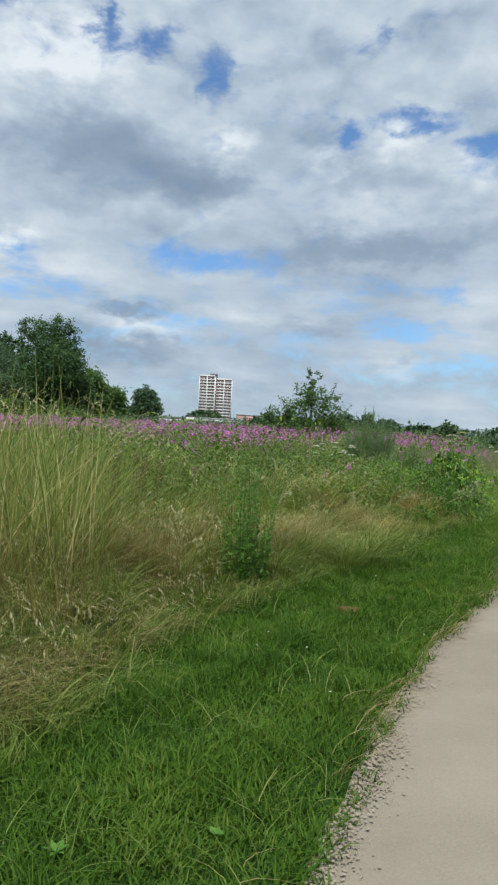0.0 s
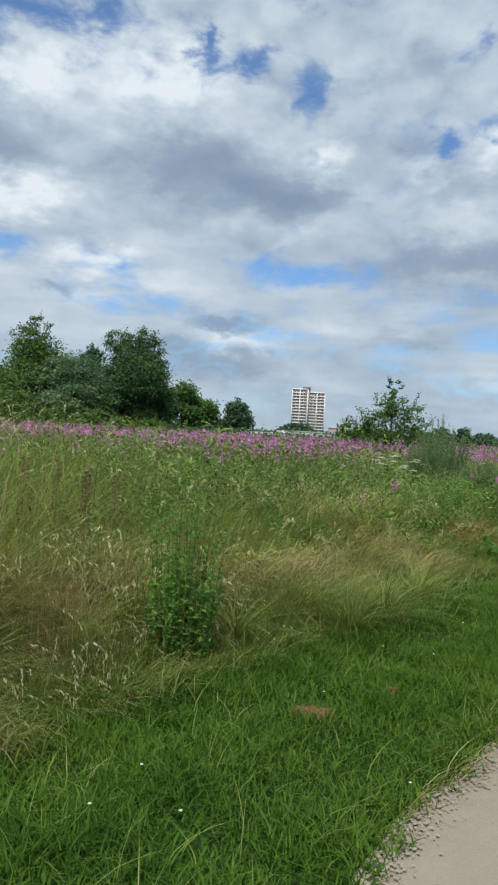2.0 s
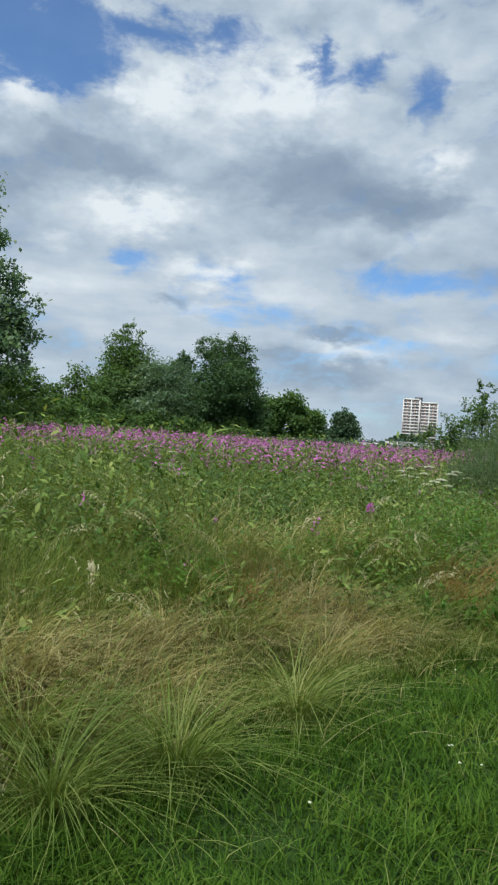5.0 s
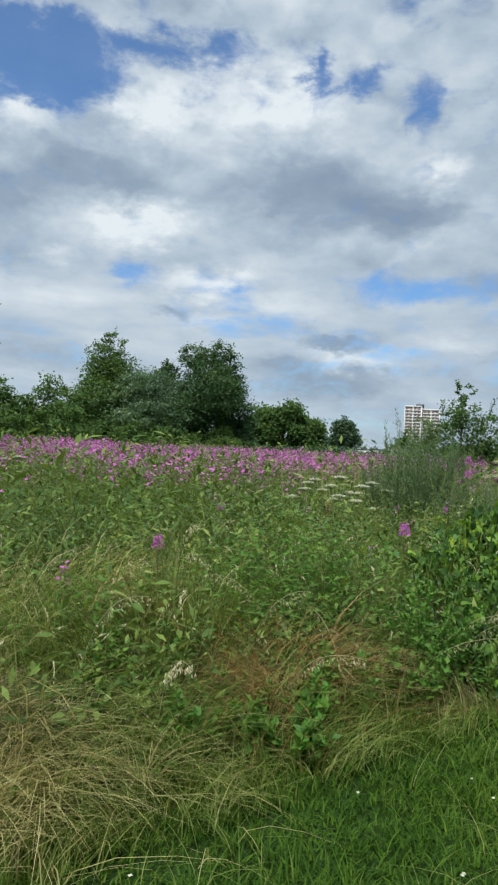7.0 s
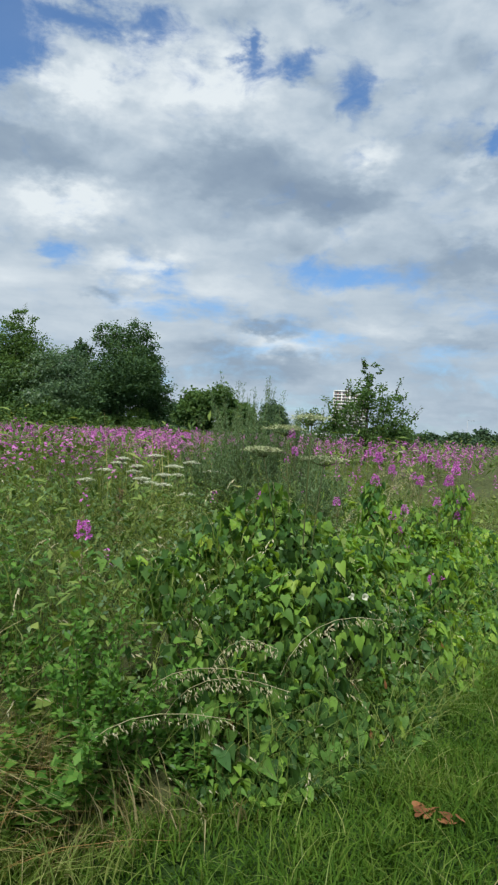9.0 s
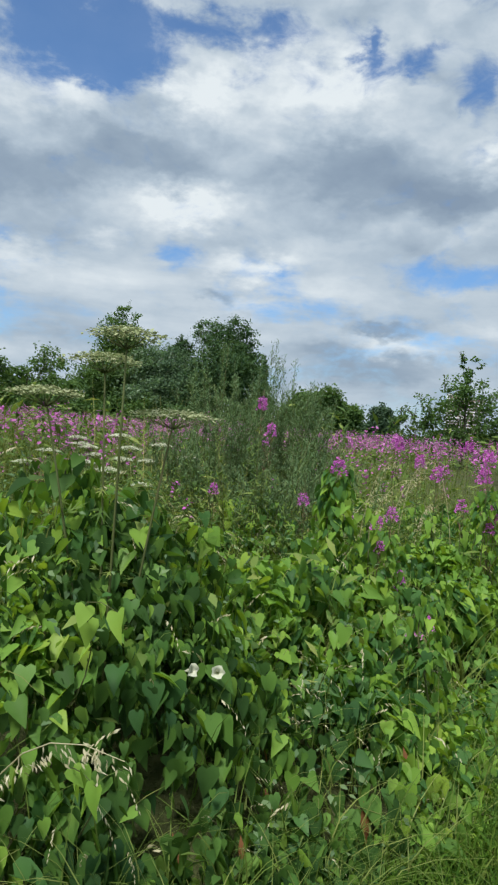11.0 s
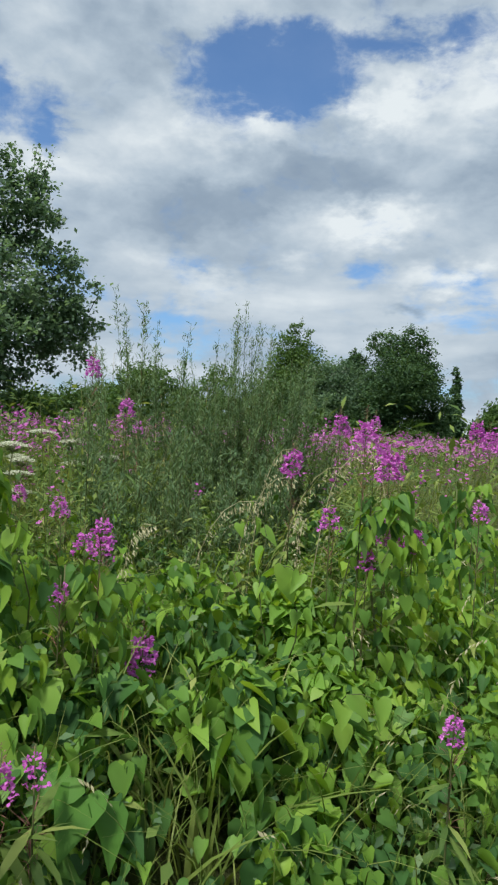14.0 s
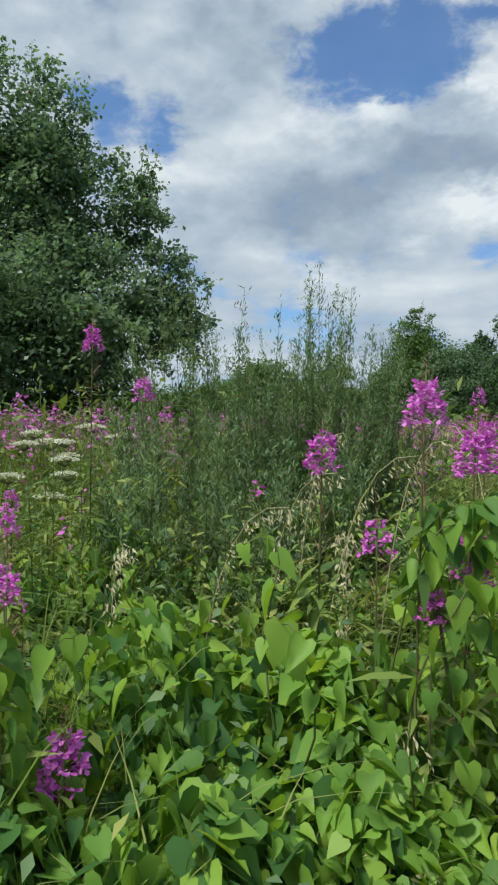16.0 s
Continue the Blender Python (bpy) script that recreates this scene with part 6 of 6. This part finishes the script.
# slim poplar and round wood beyond
tree("slim pointed poplar beyond the field", -95.5, 389, [(0, 0, 5 + 3.6 * i, 5.6 - .42 * i, 4.4) for i in range(10)], .6, 7000, 1.5, M_TREE2, limbs=4)
GC = "wood beyond the field"
for bx, by, bt, br in ((-80, 392, 21, 6), (-71, 395, 27, 7), (-59, 397, 28, 7.5), (-49, 399, 23, 6)):
    tree("rounded green tree in the wood beyond", bx, by, rand_lobes(12, 0, 0, 4.0, bt - 1, br, 4.6, 6.4), .7, 11000, 1.5, M_TREE3, GC, limbs=5, clump=6)
tree("big round far tree with a dome crown", -24, 330, rand_lobes(16, 0, 0, 3.5, 14.0, 4.8, 3.4, 4.4) + [(0, 0, 13, 4.4, 3.4)], .6, 12000, 1.2, M_FAR, limbs=6, clump=6)

# the sapling alone in the field
tree("young airy tree alone in the meadow", 8.9, 41.0, [(0, 0, 3.4, .95, .8), (.0, 0, 4.2, .5, .6), (.8, 0, 2.9, 1.0, .8), (-.7, .1, 2.8, 1.0, .8), (-1.4, 0, 2.1, .9, .7), (1.3, -.1, 2.2, .9, .7), (-2.1, 0, 1.8, .7, .55), (1.7, 0, 1.6, .75, .6), (-.3, 0, 1.8, 1.2, .9), (.5, .2, 1.9, 1.2, .9), (-2.5, 0, 2.2, .35, .35)],
     .05, 8000, .12, M_TREE3, limbs=8, shell=.9, twigs=34)
GD = "small trees along the far hedge"
for bx, by, bt, br in ((31, 208, 4.2, 3.0), (37, 208, 5.4, 3.4), (44, 207, 5.8, 3.4), (50, 206, 6.2, 3.6), (56, 204, 5.6, 3.0), (29, 140, 3.4, 1.6), (46.7, 144, 3.6, 2.2), (52, 142, 3.8, 2.6), (14, 120, 3.4, 2.0), (16.5, 121, 3.0, 1.6), (63, 139, 3.4, 3.0), (70, 137, 3.6, 3.0)):
    tree("small rounded tree in the far hedge", bx, by, rand_lobes(7, 0, 0, 1.2, bt - .8, br, 1.2, 1.9), .15, 3000, .7, M_FAR, GD, limbs=3, clump=10)


def far_woods():
    """Hedges and woods that close the horizon all round."""
    pieces = []
    for y0, x0, x1, h, n, s in ((235, -60, 130, 3.2, 7000, .6), (420, -200, 240, 6.5, 9000, 1.2), (900, -700, 900, 12, 9000, 2.6), (110, 20, 90, 1.9, 5000, .38)):
        x = uni(x0, x1, n)
        y = y0 + uni(-3, 3, n) + .02 * x
        z = h * (0.75 + .3 * smooth_noise(x, x * 0, h * 2.2) + .12 * smooth_noise(x, x * 0, h * .6, 3)) * rng.uniform(0, 1, n) ** .6
        pieces.append(scatter(TREELEAF, np.stack([x, y, z], 1), uni(0, 6.3, n), rng.normal(.2, .6, n), rng.normal(0, .6, n), s * uni(.7, 1.4, n)))
    for side in (-1, 1):
        n = 7000
        y = uni(-250, 235, n)
        x = side * (160 + uni(-5, 5, n)) + (0 if side > 0 else -20)
        z = 9 * (0.75 + .3 * smooth_noise(y, y * 0, 14)) * rng.uniform(0, 1, n) ** .6
        pieces.append(scatter(TREELEAF, np.stack([x, y, z], 1), uni(0, 6.3, n), rng.normal(.2, .6, n), rng.normal(0, .6, n), 1.3 * uni(.7, 1.4, n)))
    ob = part("far_woods", join(*pieces), M_FAR)
    tagged(ob, "low far woods and hedges along the horizon", "woods", kind="stuff")


far_woods()


# ---- tower block and far buildings ----
def glass_mat():
    m = bpy.data.materials.new("dark_window_glass")
    m.use_nodes = True
    b = m.node_tree.nodes["Principled BSDF"]
    b.inputs["Base Color"].default_value = (0.16, 0.165, 0.19, 1)
    b.inputs["Roughness"].default_value = 0.15
    return m


M_GLASS = glass_mat()


def tower_block():
    ob = new("tower_block")
    ob.location = (0, 652, 0)
    for x0, x1, top, y0 in ((-1.2, 12.4, 43.6, 0.0), (14.2, 28.2, 41.2, 2.5)):
        wall = part("wall", cuboid(x0, y0, 0, x1, y0 + 15, top), M_PANEL, ob, "brown-grey recessed wall")
        part("parapet", cuboid(x0 - .4, y0 - .5, top - .1, x1 + .4, y0 + 15.4, top + 1.3), M_RENDER, ob, "white concrete parapet")
        win = mesh_np("window", *cuboid(-.95, -.12, -.6, .95, .1, .6), M_GLASS)
        band = mesh_np("balcony", *cuboid((x0 - x1) / 2 - .3, -.5, -.5, (x1 - x0) / 2 + .3, .05, .5), M_RENDER)
        step = 2.72
        for i in range(int((top - 1) / step)):
            z = top - 1.0 - step * i
            b = new("balcony", band)
            b.parent = ob
            b.location = ((x0 + x1) / 2, y0, z - 1.75)
            for k in range(4):
                w = new("window", win)
                w.parent = wall
                w.location = (x0 + 1.8 + k * (x1 - x0 - 3.6) / 3, y0, z - .45)
        for px in (x0 - .2, (x0 + x1) / 2, x1 + .2):
            part("pier", cuboid(px - .3, y0 - .62, 0, px + .3, y0 + .1, top), M_RENDER, ob, "white concrete pier")
    part("stair_core", cuboid(12.4, 1.2, 0, 14.2, 12, 44.4), M_SLOT, ob, "dark stair core between the blocks")
    part("core_rib", cuboid(13.0, .3, 0, 13.5, 1.2, 44.0), M_RENDER, ob, "white vertical rib")
    part("plant_room", cuboid(8, 5, 43.6, 15, 12, 46.6), M_SLOT, ob, "roof plant room")
    part("mast", tube([(11, 8, 46), (11, 8, 49.5)], [.18, .1], 5), M_METAL, ob)
    return tagged(ob, "white and brown high-rise tower block behind far trees", "tower block")


tower_block()


def low_building(name, label, x, y, w, d, h, wall_mat, roof_h=.5):
    ob = new(name)
    ob.location = (x, y, 0)
    wall = part("wall", cuboid(-w / 2, 0, 0, w / 2, d, h), wall_mat, ob)
    part("roof", cuboid(-w / 2 - .3, -.3, h, w / 2 + .3, d + .3, h + roof_h), M_SLOT if wall_mat is M_RENDER else M_METAL, ob, "flat grey roof")
    n = max(2, int(w / 3))
    win = mesh_np("window", *cuboid(-.7, -.06, -.5, .7, .05, .5), M_GLASS)
    for k in range(n):
        o = new("window", win)
        o.parent = wall
        o.location = (-w / 2 + (k + .5) * w / n, 0, h * .6)
    return tagged(ob, label, "building", "far low buildings")


low_building("low_building", "low white building beyond the field", -2.4, 352, 6.0, 6, 4.2, M_RENDER)
low_building("low_building", "long low grey shed beyond the field", 12.5, 400, 26, 8, 3.8, M_METAL)
low_building("low_building", "flat-roofed brown house by the tower", 31, 420, 16, 8, 7.0, M_PANEL)
low_building("low_building", "white caravan-like cabin by the far hedge", -9.5, 352, 4.5, 4, 3.0, M_RENDER, .3)
low_building("low_building", "pale cabin with a flat roof by the hedge", -15.5, 352, 6.5, 4, 2.8, M_RENDER, .3)
for cx, cy, ch in ((-3.5, 500, 12.5), (1.5, 505, 14), (6, 500, 13), (10.5, 505, 14.5), (14, 500, 11)):
    tree("dark conifer in front of the tower block", cx, cy, rand_lobes(6, 0, 0, 2, ch - 2.5, 2.0, 1.8, 2.8), .3, 1800, .9, M_TREE2, "conifers by the tower", limbs=2)


def street_lamp(x, y, h):
    ob = new("street_lamp")
    ob.matrix_basis = pose(x, y, 0, 0, 0, 20)
    part("pole", tube([(0, 0, 0), (0, 0, h * .5), (0, 0, h)], [.11, .09, .06], 8), M_METAL, ob)
    part("arm", tube([(0, 0, h), (.5, 0, h + .12), (1.3, 0, h + .12)], [.05, .045, .04], 6), M_METAL, ob)
    part("lantern", cuboid(1.2, -.14, h + .02, 2.0, .14, h + .18), M_METAL, ob)
    return tagged(ob, "grey street lamp standing behind the shrubs", "street lamp")


for bx, by, bt, br in ((-13.5, 33.0, 4.0, 1.8), (-15.6, 31.0, 4.6, 2.0), (-17.5, 27.5, 4.8, 2.2), (-11.5, 35.5, 3.0, 1.6), (-19.5, 25, 4.6, 2.4)):
    tree("green shrub in the shade under the oak", bx, by, rand_lobes(8, 0, 0, .8, bt - .6, br, .9, 1.4), .1, 7000, .19, M_TREE3, "shrubs under the oak", "shrub", 3)

street_lamp(-51.5, 80.5, 10.6)
street_lamp(42.3, 215, 8.2)
